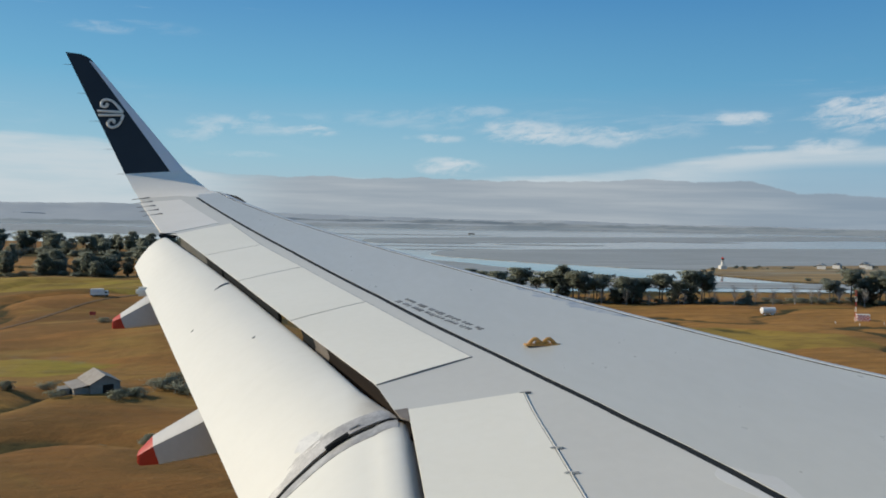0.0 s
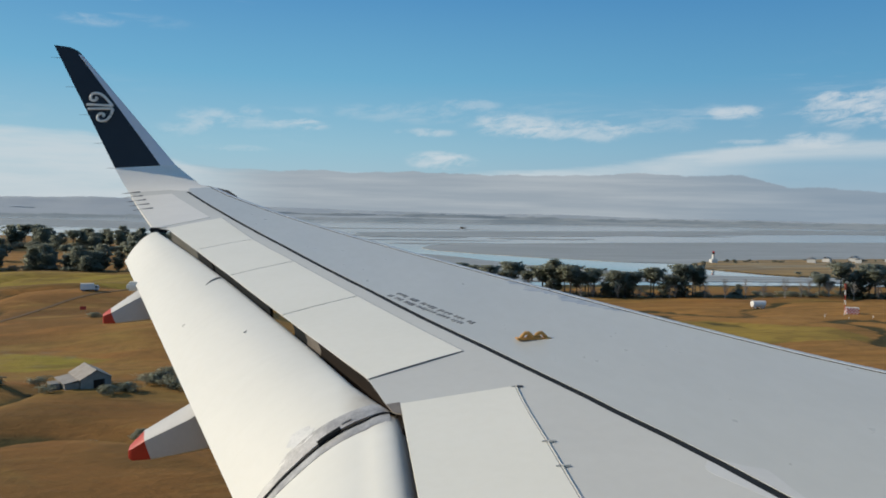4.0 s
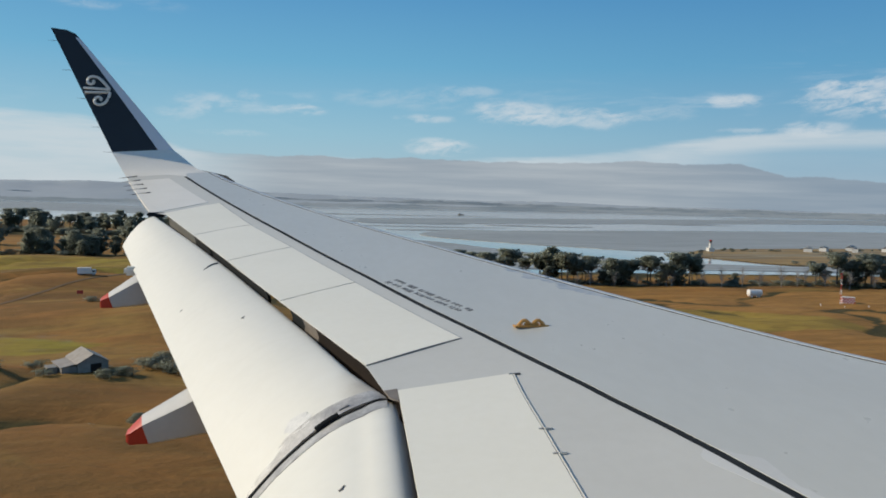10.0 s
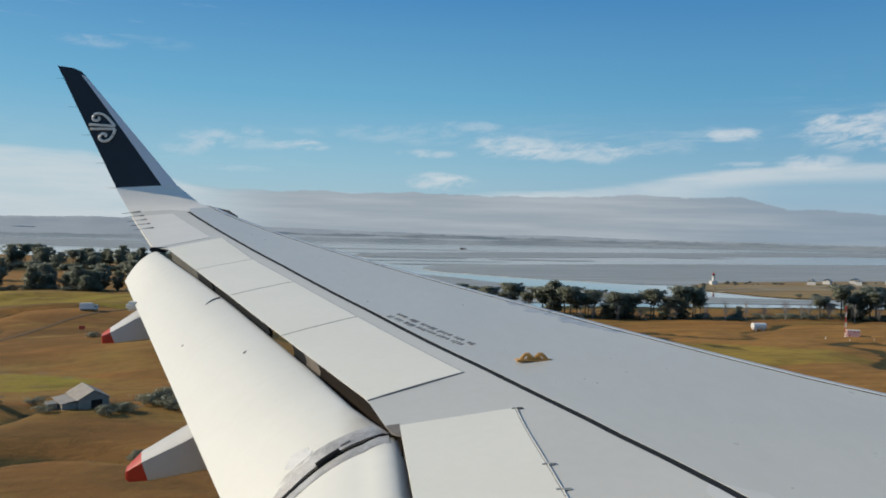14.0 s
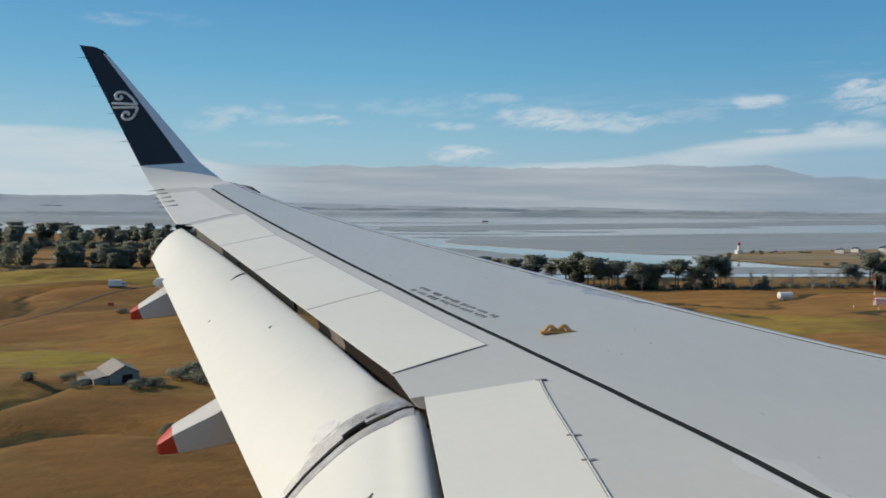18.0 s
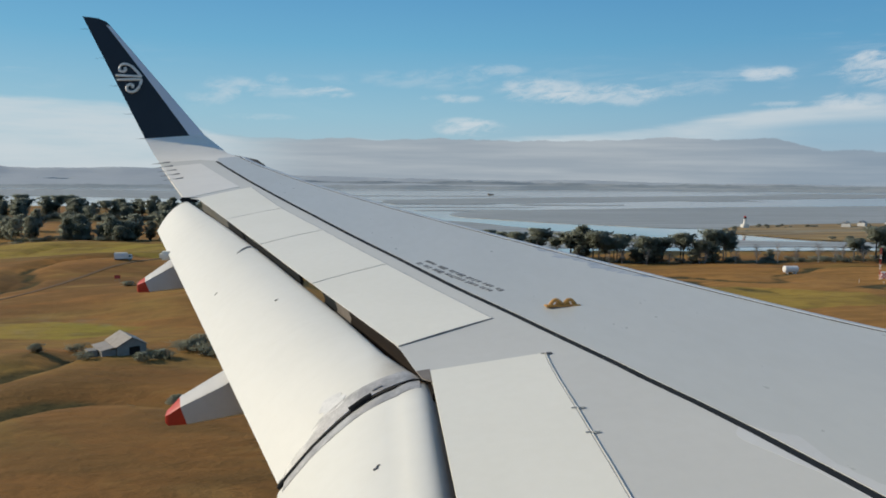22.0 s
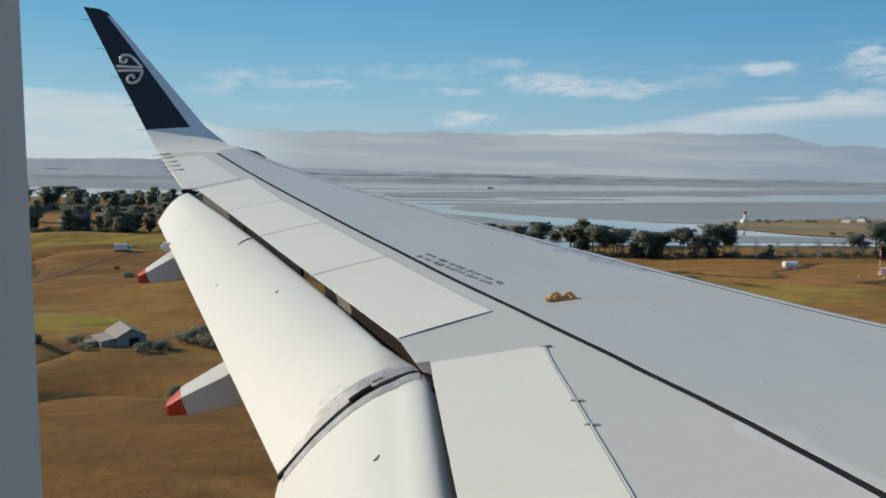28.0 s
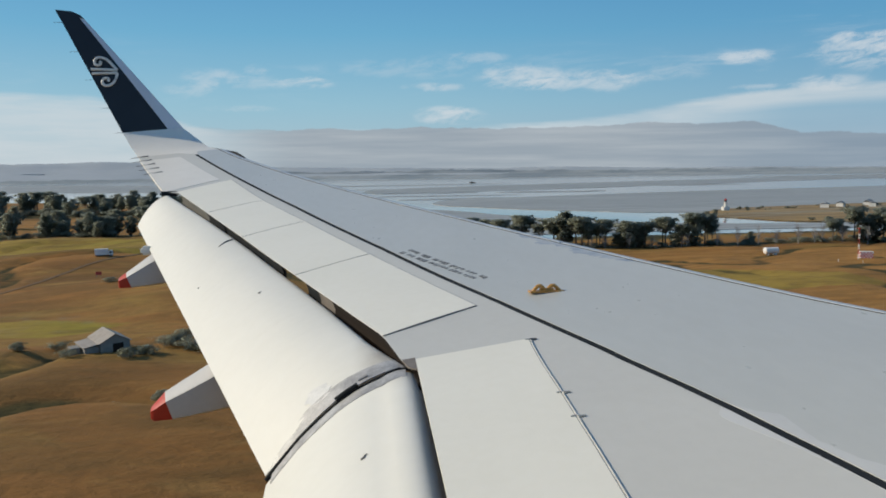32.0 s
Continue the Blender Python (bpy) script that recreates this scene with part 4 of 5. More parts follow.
PASTURE = [[(-420, 440), (-80, 425), (-30, 405), (-20, 352), (-60, 338), (-420, 348)], [(-135, 188), (-96, 196), (-58, 192), (-44, 204), (-70, 216), (-120, 212), (-150, 202)], [(118, 246), (150, 252), (182, 230), (180, 206), (140, 200), (112, 215)]]
STRAW = [[(-500, 690), (-120, 640), (-70, 560), (-90, 500), (-500, 520)], [(50, 225), (110, 312), (220, 300), (420, 285), (800, 275), (900, 120), (300, 110), (90, 140)]]


def build_ground():
    xs = np.r_[np.linspace(-5400, -900, 14)[:-1], np.arange(-900, -420, 24), np.arange(-420, 640, 5.0), np.arange(640, 1200, 30), np.linspace(1200, 5400, 14)]
    ys = np.r_[np.linspace(-2400, 0, 10)[:-1], np.arange(0, 90, 9), np.arange(90, 470, 4.0), np.arange(470, 1100, 9.0), np.linspace(1100, 1620, 20)]
    verts = [(x, y, ground_z(x, y)) for y in ys for x in xs]
    nx = len(xs)
    faces = [(j * nx + i, j * nx + i + 1, (j + 1) * nx + i + 1, (j + 1) * nx + i) for j in range(len(ys) - 1) for i in range(nx - 1)]
    me = bpy.data.meshes.new("ground")
    me.from_pydata(verts, [], faces)
    me.polygons.foreach_set("use_smooth", [True] * len(faces))
    def put(name, fn):
        at = me.attributes.new(name, "FLOAT", "POINT")
        at.data.foreach_set("value", [fn(x, y, z) for x, y, z in verts])
    near = lambda x, y: abs(x) < 1000 and 60 < y < 760
    put("pasture", lambda x, y, z: max(0, min(1, 0.5 + max(inside(x, y, p) for p in PASTURE) / 24)) if near(x, y) else 0)
    put("straw", lambda x, y, z: max(0, min(1, 0.5 + max(inside(x, y, p) for p in STRAW) / 24)) if near(x, y) else 0)
    belt = lambda x: float(np.interp(x, [80, 130, 200, 320, 600], [376, 342, 326, 312, 304]))
    # belt, wood and clump terms paint shade under trees; gullies and coast are scrub
    put("scrub", lambda x, y, z: max(0.95 * math.exp(-(((belt(x) - y) / 9) ** 2)) if 70 < x < 620 else 0.0, 0.95 * math.exp(-((max(0, abs(y - 735) - 40) / 20) ** 2)) if -290 < x < -50 else 0.0, 0.9 * math.exp(-((max(0, abs(y - 474) - 12) / 10) ** 2)) * math.exp(-(((x + 118) / 45) ** 2)), math.exp(-((gully(x, y) / (0.05 if x < 60 else 0.035)) ** 2)) * (0.85 + 0.6 * noise.noise((x * 0.02, y * 0.02, 9))), 0.9 * math.exp(-(((coast(x) - y - 22) / 14) ** 2))) if near(x, y) else 0.3)
    put("shore", lambda x, y, z: max(0, min(1, 0.5 - (z + 1.25) / 1.6)))
    me.materials.append(M_GROUND)
    tagged(new("ground", me), "dry brown and green grassland of a low coastal farm", "ground", kind="structure")


build_ground()
def farm_track(points, wide):
    """A worn track that follows the land."""
    P = [Vector(p) for p in points]
    for _ in range(3):
        P = [P[0]] + [q for a, b in zip(P, P[1:]) for q in (a.lerp(b, 0.25), a.lerp(b, 0.75))] + [P[-1]]
    dense = [a.lerp(b, k / 3) for a, b in zip(P, P[1:]) for k in range(3)] + [P[-1]]
    top = []
    for i, p in enumerate(dense):
        d = (dense[min(i + 1, len(dense) - 1)] - dense[max(i - 1, 0)]).normalized()
        side = Vector((-d.y, d.x)) * wide * (0.5 + 0.15 * noise.noise((i * 0.7, 1.0, 2.0)))
        top.append([(q.x, q.y, ground_z(q.x, q.y) + 0.12) for q in (p - side, p, p + side)])
    bm = sheet_solid(top, [[(x, y, z - 0.6) for x, y, z in r] for r in top])
    tagged(part("farm_track", bm, M_TRACK), "narrow bare earth farm track across the paddocks", "track", kind="structure")


farm_track([(-150, 205), (-112, 222), (-92, 262), (-84, 300), (-60, 330), (-52, 372), (-62, 420)], 1.5)
ground_sheet("mudflat", [(30, 470), (120, 420), (260, 425), (360, 405), (700, 395), (1600, 430), (1600, 470), (700, 425), (330, 440), (230, 490), (170, 575), (140, 700), (40, 760), (-40, 760), (-20, 640)], -1.35, M_MUD, "wet grey tidal mudflat with shallow runnels", "mudflat")
ground_sheet("mudflat", [(130, 800), (170, 720), (250, 620), (330, 570), (420, 540), (900, 560), (2200, 900), (2200, 1500), (1100, 1150), (600, 1060), (280, 960), (160, 900)], -1.3, M_MUD, "broad grey mudflat bared by the tide", "mudflat")
ground_sheet("mudflat", [(60, 1250), (300, 1180), (900, 1500), (2500, 2100), (2600, 2500), (900, 1800), (200, 1500)], -1.35, M_MUD, "distant grey sandbank", "mudflat")
ground_sheet("mudflat", [(-900, 1750), (-300, 1500), (-160, 1300), (-60, 1500), (-300, 2100), (-900, 2600)], -1.35, M_MUD, "distant grey sandbank", "mudflat")
ground_sheet("mudflat", [(500, 3000), (2500, 2900), (4500, 3600), (4500, 3760), (2500, 3150), (900, 3200)], -1.3, M_MUD, "far grey sandbank", "mudflat")
bars = random.Random(23)
for i in range(26):
    a_, d_ = bars.uniform(-0.32, 0.74), bars.choice((880, 1050, 1250, 1500, 1800, 2200, 2600)) * bars.uniform(0.92, 1.08)
    cx, cy, lx, ly = d_ * math.sin(a_), d_ * math.cos(a_), d_ * bars.uniform(0.06, 0.20), d_ * bars.uniform(0.010, 0.035)
    if cy < coast(cx) + 160:
        continue
    ring = [(cx + lx * math.cos(q) * bars.uniform(0.75, 1.2), cy - 0.25 * lx * math.cos(q) * math.tan(a_) + ly * math.sin(q) * bars.uniform(0.6, 1.3)) for q in (k * math.tau / 11 for k in range(11))]
    ground_sheet("mudflat", ring, -1.42 + 0.002 * i, M_MUD, "low grey mudbank between shallow channels", "mudflat")
ground_sheet("salt_marsh", [(305, 560), (370, 620), (470, 640), (900, 700), (2500, 1000), (2500, 800), (900, 500), (560, 440), (420, 425), (345, 455), (318, 500)], -0.9, M_SAND, "low brown salt marsh spit", "salt marsh")


def ridge(name, along_pts, height, width, z, mat, label, rough, n=260, seed=0):
    """A long low rise whose crest height wanders."""
    P = np.array(along_pts, float)
    s = np.r_[0, np.cumsum(np.hypot(*np.diff(P, axis=0).T))]
    top, bot = [], []
    for i in range(n + 1):
        u = s[-1] * i / n
        x, y, h = np.interp(u, s, P[:, 0]), np.interp(u, s, P[:, 1]), np.interp(u, s, height)
        h = h * (0.75 + 0.5 * noise.noise((u * 0.0012, seed, 0))) + rough * (0.55 * noise.noise((u * 0.0043, seed, 3)) + 0.3)
        crest = rough * (0.35 * noise.noise((u * 0.017, seed, 4)) + 0.22 * noise.noise((u * 0.04, seed, 5)) + 0.08 * noise.noise((u * 0.11, seed, 6)))
        d = math.hypot(x, y)
        ux, uy = x / d, y / d
        row = []
        for k, (out, share) in enumerate(((-0.5, 0.0), (-0.4, 0.16), (-0.28, 0.36), (-0.16, 0.58), (-0.07, 0.82), (0.0, 1.0), (0.5, 0.0))):
            fold = 1.0 + (0.55 * noise.noise((u * 0.0035 + k * 4.7, seed, k * 2.3)) if 0 < k < 5 else 0.0)
            row.append((x + ux * width * out, y + uy * width * out, z + h * share * fold + (crest if k == 5 else 0.0)))
        top.append(row)
        bot.append([(a, b, z - 1.5) for a, b, c in row])
    return tagged(part(name, sheet_solid(top, bot), mat), label, "distant land", kind="structure")


# the haze on these ridges is painted in by their base colours
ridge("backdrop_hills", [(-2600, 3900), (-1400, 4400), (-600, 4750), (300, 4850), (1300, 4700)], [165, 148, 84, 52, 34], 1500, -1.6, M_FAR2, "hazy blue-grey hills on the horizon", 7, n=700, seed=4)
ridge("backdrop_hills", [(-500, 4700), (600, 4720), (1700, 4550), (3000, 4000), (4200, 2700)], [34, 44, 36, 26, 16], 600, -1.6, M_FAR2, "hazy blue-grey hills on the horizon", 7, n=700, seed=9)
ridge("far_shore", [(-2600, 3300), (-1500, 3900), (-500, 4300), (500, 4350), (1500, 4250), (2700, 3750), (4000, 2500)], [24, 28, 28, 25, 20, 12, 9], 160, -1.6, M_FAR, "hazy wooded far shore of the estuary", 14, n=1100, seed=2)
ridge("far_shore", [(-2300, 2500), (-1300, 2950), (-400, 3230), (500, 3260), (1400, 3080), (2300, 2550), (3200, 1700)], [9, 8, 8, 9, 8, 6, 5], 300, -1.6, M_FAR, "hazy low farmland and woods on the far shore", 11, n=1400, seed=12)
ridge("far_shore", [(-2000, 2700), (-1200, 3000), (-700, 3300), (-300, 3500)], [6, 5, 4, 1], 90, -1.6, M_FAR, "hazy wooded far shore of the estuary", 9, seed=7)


# ---- trees ----
def tree_meshes(seed, height, spread, bare, clumps, flat, leaf=1.0):
    """Trunk with limbs, and a crown of small leaf clumps; all at the origin."""
    rnd = random.Random(seed)
    bm = tube([(0, 0, -0.3), (0.1, 0, height * 0.3), (0.15 * rnd.uniform(-1, 1), 0.1, height * 0.6), (0.2, 0.1, height * 0.9)], [height * 0.03, height * 0.024, height * 0.016, 0.05], 7)
    tips = []
    for k in range(9):
        a, z0 = rnd.uniform(0, math.tau), height * rnd.uniform(bare * 0.9, 0.75)
        r = spread * rnd.uniform(0.45, 0.9)
        z1 = min(height * 0.97, z0 + height * rnd.uniform(0.12, 0.35))
        end = (r * math.cos(a), r * math.sin(a), z1)
        limb = tube([(0.1, 0, z0), (end[0] * 0.5, end[1] * 0.5, (z0 + z1) / 2 - 0.2), end], [height * 0.012, height * 0.008, 0.03], 5)
        me = bpy.data.meshes.new("tmp")
        limb.to_mesh(me)
        limb.free()
        bm.from_mesh(me)
        bpy.data.meshes.remove(me)
        tips.append(end)
    trunk = finish(bm, "trunk", M_BARK)
    verts, faces = [], []
    for c in range(clumps):
        if c < len(tips):
            cx, cy, cz = tips[c]
        else:
            a = rnd.uniform(0, math.tau)
            hz = bare + (1 - bare) * rnd.random() ** (0.55 if flat else 0.85)
            top = (hz - bare) / (1 - bare)
            girth = (0.45 + 0.55 * top if flat else math.sin(math.pi * (0.12 + 0.80 * top)) ** 0.7)
            girth *= 0.75 + 0.35 * math.sin(3 * a + seed) * math.sin(7 * hz + seed)
            r = spread * girth * math.sqrt(rnd.uniform(0.05, 1))
            cx, cy, cz = r * math.cos(a), r * math.sin(a), height * hz
        cr, thin = spread * rnd.uniform(0.17, 0.31), (0.35 if flat else 0.6)
        for _ in range(rnd.randint(20, 32)):
            d = Vector((rnd.gauss(0, 1), rnd.gauss(0, 1), rnd.gauss(0, 1))).normalized() * cr * rnd.uniform(0.3, 1.1)
            p = Vector((cx + d.x, cy + d.y, cz + d.z * thin))
            size = height * leaf * rnd.uniform(0.014, 0.036)
            q = Euler((rnd.uniform(-1, 1), rnd.uniform(-1, 1), rnd.uniform(0, 6.3))).to_matrix()
            i0 = len(verts)
            verts += [tuple(p + q @ Vector(v) * size) for v in ((-1, -0.6, 0), (0.2, -0.9, 0.25), (1, 0.1, 0), (0.1, 0.9, -0.2))]
            faces.append((i0, i0 + 1, i0 + 2, i0 + 3))
    crown = bpy.data.meshes.new("crown")
    crown.from_pydata(verts, [], faces)
    crown.materials.append(M_LEAF)
    # leaves face outward from the heart of the crown
    heart = Vector((0, 0, height * (0.35 + 0.45 * bare)))
    crown.polygons.foreach_set("use_smooth", [True] * len(faces))
    turned = []
    for f in faces:
        mid = sum((Vector(verts[i]) for i in f), Vector()) / 4 - heart
        turned += [mid.normalized()] * 4
    crown.normals_split_custom_set_from_vertices(turned)
    return trunk, crown


KINDS = [tree_meshes(*k) for k in ((1, 12, 5.6, 0.46, 120, True, 1.1), (2, 13, 4.8, 0.08, 130, False, 1.15), (3, 10, 5.0, 0.05, 110, False), (4, 14, 6.4, 0.48, 135, True, 1.0), (5, 9, 4.6, 0.03, 110, False, 1.3), (6, 4.0, 3.6, 0.0, 120, False, 1.5), (7, 2.6, 4.6, 0.0, 90, True, 1.9), (9, 3.4, 4.2, 0.0, 100, False, 1.6))]


def bare_tree(seed, height, spread):
    """A leafless tree: trunk, and a crown of thin forking twigs."""
    rnd = random.Random(seed)
    trunk = finish(tube([(0, 0, -0.3), (0.1, 0.05, height * 0.35), (0.0, 0.1, height * 0.75)], [height * 0.022, height * 0.016, height * 0.006], 6), "trunk", M_TWIG)
    verts, faces = [], []
    def twig(a, b, r):
        d = (b - a).normalized()
        u = d.orthogonal().normalized() * r
        v = d.cross(u)
        i0 = len(verts)
        verts.extend(tuple(p) for p in (a + u, a - u * 0.5 + v, a - u * 0.5 - v, b))
        faces.extend([(i0, i0 + 1, i0 + 3), (i0 + 1, i0 + 2, i0 + 3), (i0 + 2, i0, i0 + 3)])
    for k in range(26):
        z0 = height * rnd.uniform(0.18, 0.72)
        a = rnd.uniform(0, math.tau)
        reach = spread * rnd.uniform(0.4, 1.0) * (1.15 - 0.5 * z0 / height)
        root = Vector((0.06, 0.06, z0))
        tip = Vector((reach * math.cos(a), reach * math.sin(a), min(height, z0 + height * rnd.uniform(0.18, 0.36))))
        twig(root, tip, height * 0.007)
        for _ in range(22):
            p = root.lerp(tip, rnd.uniform(0.25, 0.95))
            twig(p, p + Vector((rnd.gauss(0, 1), rnd.gauss(0, 1), rnd.uniform(0.1, 1.6))) * height * 0.055, height * 0.0028)
    crown = bpy.data.meshes.new("crown")
    crown.from_pydata(verts, [], faces)
    crown.materials.append(M_TWIG)
    return trunk, crown


KINDS.append(bare_tree(31, 10, 3.4))


def plant(kind, x, y, scale, turn, group, label, z=0.0, name="tree"):
    kind = (5, 6, 7, 6)[int(turn * 10) % 4] if kind == 5 else kind
    ob = thing(name, label, "tree" if name == "tree" else "bush", group, (x, y, ground_z(x, y) + z))
    ob.rotation_euler = (0, 0, turn)
    ob.scale = (scale, scale * (0.8 + 0.5 * ((turn * 3) % 1)), scale * (0.9 + 0.2 * ((turn * 7) % 1)) * (0.75 if name == "bush" else 1.0))
    for nm, me in zip(("trunk", "crown"), KINDS[kind]):
        p = new(nm, me)
        p.parent = ob
    return ob


rnd = random.Random(11)
# scrub scattered over the paddocks and along the gullies
for i in range(1300):
    X, Y = rnd.uniform(-210, 40), rnd.uniform(110, 430)
    if gully(X, Y) > 0.035 or rnd.random() < 0.4 or noise.noise((X * 0.012, Y * 0.012, 6.0)) < -0.08:
        continue
    plant(5, X, Y, rnd.uniform(0.22, 0.62), rnd.uniform(0, 6.3), "scrub in the gullies", "low dark scrub bush in a shallow gully", name="bush")
for i in range(46):
    X = rnd.uniform(330, 1100)
    Y = float(np.interp(X, [330, 420, 560, 900, 1400], [470, 432, 446, 508, 640])) + rnd.uniform(2, 8)
    plant(5, X, Y, rnd.uniform(0.5, 1.2), rnd.uniform(0, 6.3), "bushes on the spit", "dark salt marsh bush at the edge of the spit", z=-0.9 - ground_z(X, Y), name="bush")
for i in range(90):
    X = 308 + i * 4.1 + rnd.uniform(-2, 2)
    far = float(np.interp(X, [305, 370, 470, 680], [560, 612, 632, 664]))
    Y = far - rnd.uniform(4, 30)
    if noise.noise((X * 0.03, 2.0, 5.0)) < -0.05:
        continue
    plant(5, X, Y, rnd.uniform(0.25, 0.75), rnd.uniform(0, 6.3), "bushes on the spit", "dark salt marsh bush at the edge of the spit", z=-0.9 - ground_z(X, Y), name="bush")
SHELTER = "dark shelter-belt tree with a bare trunk beside the field"
# shelter belt in front of the estuary
for i in range(150):
    X = 84 + i * 3.25 + rnd.uniform(-2.5, 2.5)
    mass = 0.5 + 0.5 * math.sin(X * 0.055 + 1.2 * math.sin(X * 0.021))
    if rnd.random() < 0.16 + 0.45 * (1 - mass) and X > 190:
        continue
    Y = float(np.interp(X, [80, 130, 200, 320, 600], [372, 338, 322, 308, 300])) + rnd.uniform(-3, 9)
    plant(rnd.choice([0, 0, 3, 3, 3, 1, 4]), X, Y, rnd.uniform(0.62, 1.08) * (0.66 + 0.55 * mass) * (1.0 if X < 190 else 0.86), rnd.uniform(0, 6.3), "shelter belt by the estuary", SHELTER)
for i in range(130):
    X = 80 + rnd.uniform(0, 430)
    Y = float(np.interp(X, [80, 130, 200, 320, 600], [372, 338, 322, 308, 300])) + rnd.uniform(-5, 8)
    plant(5, X, Y, rnd.uniform(0.6, 1.1), rnd.uniform(0, 6.3), "bushes under the shelter belt", "low dark bush under the shelter belt", name="bush")
twigs = random.Random(77)
for i in range(20):
    X = 96 + i * 9.0 + twigs.uniform(-4, 4)
    Y = float(np.interp(X, [80, 130, 200, 320, 600], [372, 338, 322, 308, 300])) + twigs.uniform(-7, -3)
    plant(8, X, Y, twigs.uniform(0.6, 0.95), twigs.uniform(0, 6.3), "leafless trees in the shelter belt", "pale grey leafless tree at the edge of the shelter belt")
# woods and clumps beyond the paddocks
for i in range(66):
    X, Y = rnd.uniform(-290, -50), rnd.uniform(700, 790)
    plant(rnd.choice([2, 3, 1, 1, 4]), X, Y, rnd.uniform(0.9, 1.5), rnd.uniform(0, 6.3), "wood beside the estuary", "dark leafy tree in a dense wood", z=0)
for i in range(24):
    X, Y = -118 + rnd.gauss(0, 24), 474 + rnd.gauss(0, 9)
    plant(rnd.choice([2, 4, 1]), X, Y, rnd.uniform(0.9, 1.35), rnd.uniform(0, 6.3), "trees behind the paddock", "dark leafy tree at the edge of a paddock")
for i in range(46):
    X, Y = rnd.uniform(-290, -50), rnd.uniform(690, 720)
    plant(5, X, Y, rnd.uniform(1.2, 2.2), rnd.uniform(0, 6.3), "bushes under the wood", "dark undergrowth at the edge of the wood", name="bush")
for i in range(26):
    X, Y = -118 + rnd.gauss(0, 26), 464 + rnd.gauss(0, 5)
    plant(5, X, Y, rnd.uniform(0.8, 1.4), rnd.uniform(0, 6.3), "bushes under the paddock trees", "dark undergrowth under the paddock trees", name="bush")
for i in range(6):
    X, Y = rnd.uniform(-300, -180), rnd.uniform(490, 540)
    plant(rnd.choice([2, 4, 1]), X, Y, rnd.uniform(0.9, 1.3), rnd.uniform(0, 6.3), "trees behind the paddock", "dark leafy tree at the edge of a paddock")
for x, y, s in ((-62, 262, 0.6), (-57, 259, 0.5), (-48, 262, 0.8), (-40, 258, 0.9), (-44, 264, 0.7), (-32, 262, 1.0), (-26, 258, 0.9)):
    plant(5, x, y, s, x * 1.7, "bushes on the paddock", "low dark scrub bush on the paddock", name="bush")
for x, y, s in ((-26, 160, 0.9), (-22, 156, 1.0), (-17, 163, 1.25), (-30, 152, 0.7), (-25, 168, 0.8), (-12, 157, 1.3), (-44, 150, 0.55), (-33, 149, 0.6), (-39, 166, 0.9), (-55, 158, 0.5), (-28, 163, 0.75), (-50, 166, 0.75), (-46, 168, 0.6)):
    plant(5, x, y, s, x * 2.3, "bushes round the barn", "dark bush in the farmyard", name="bush")


# ---- barn ----
def gable_body(x0, x1, half, eave, ridge_z):
    """A house body with pointed ends, ridge along x."""
    bm = bmesh.new()
    pts = [(-half, -0.3), (half, -0.3), (half, eave), (0, ridge_z), (-half, eave)]
    a = [bm.verts.new((x0, y, z)) for y, z in pts]
    c = [bm.verts.new((x1, y, z)) for y, z in pts]
    bm.faces.new(a), bm.faces.new(c)
    for i in range(5):
        bm.faces.new((a[i], a[(i + 1) % 5], c[(i + 1) % 5], c[i]))
    return bm


def slab(p, q, x0, x1, thick=0.08):
    """A roof sheet between two edges given as (y, z)."""
    top = [[(x, *p), (x, *q)] for x in (x0, x1)]
    return sheet_solid(top, [[(x, y, z - thick) for x, y, z in r] for r in top])


def barn():
    b = thing("barn", "weathered grey farm barn with a rusty iron roof", "barn", at=(-38, 157, ground_z(-38, 157)))
    b.rotation_euler = (0, 0, radians(-62))
    b.scale = (0.82, 0.82, 0.82)
    part("wall", gable_body(-5, 5, 3.3, 2.5, 4.3), M_BOARD, b, smooth=False)
    part("roof_slope", slab((-3.7, 2.42), (0, 4.45), -5.4, 5.4), M_IRON, b, smooth=False)
    part("roof_slope", slab((3.7, 2.42), (0, 4.45), -5.4, 5.4), M_IRON, b, smooth=False)
    part("lean_to_wall", box(-4.2, 4.2, -6.6, -3.32, -0.3, 1.75, 0.02), M_BOARD, b, smooth=False)
    part("lean_to_roof", slab((-6.9, 1.80), (-3.3, 2.38), -4.5, 4.5), M_IRON, b, smooth=False)
    # flat dark panel paints the opening's inner shade on the gable wall
    part("doorway", box(5.005, 5.04, -0.6, 1.8, -0.1, 2.1), M_CAVITY, b, "near-black panel for the shade in the barn doorway", smooth=False)
    part("shed", box(-1.5, 2.0, -9.0, -6.95, -0.3, 1.6, 0.03), M_BOARD, b, smooth=False)


barn()


# ---- small far buildings on the spit ----
def cottage(x, y, w_, d_, h, turn, z, label):
    b = thing("farm_building", label, "house", "buildings on the spit", (x, y, z))
    b.rotation_euler = (0, 0, turn)
    part("wall", box(-w_ / 2, w_ / 2, -d_ / 2, d_ / 2, -0.2, h, 0.02), M_PALE, b, smooth=False)
    for s in (-1, 1):
        top = [[(px, s * (d_ / 2 + 0.3), h - 0.1), (px, 0, h + d_ * 0.3)] for px in (-w_ / 2 - 0.3, w_ / 2 + 0.3)]
        part("roof_slope", sheet_solid(top, [[(px, py, pz - 0.12) for px, py, pz in r] for r in top]), M_IRON, b, smooth=False)
    for k in (-0.28, 0.28):
        part("window", box(k * w_ - 0.6, k * w_ + 0.6, -d_ / 2 - 0.04, -d_ / 2 + 0.02, 1.0, 2.1), M_CAVITY, b, smooth=False)


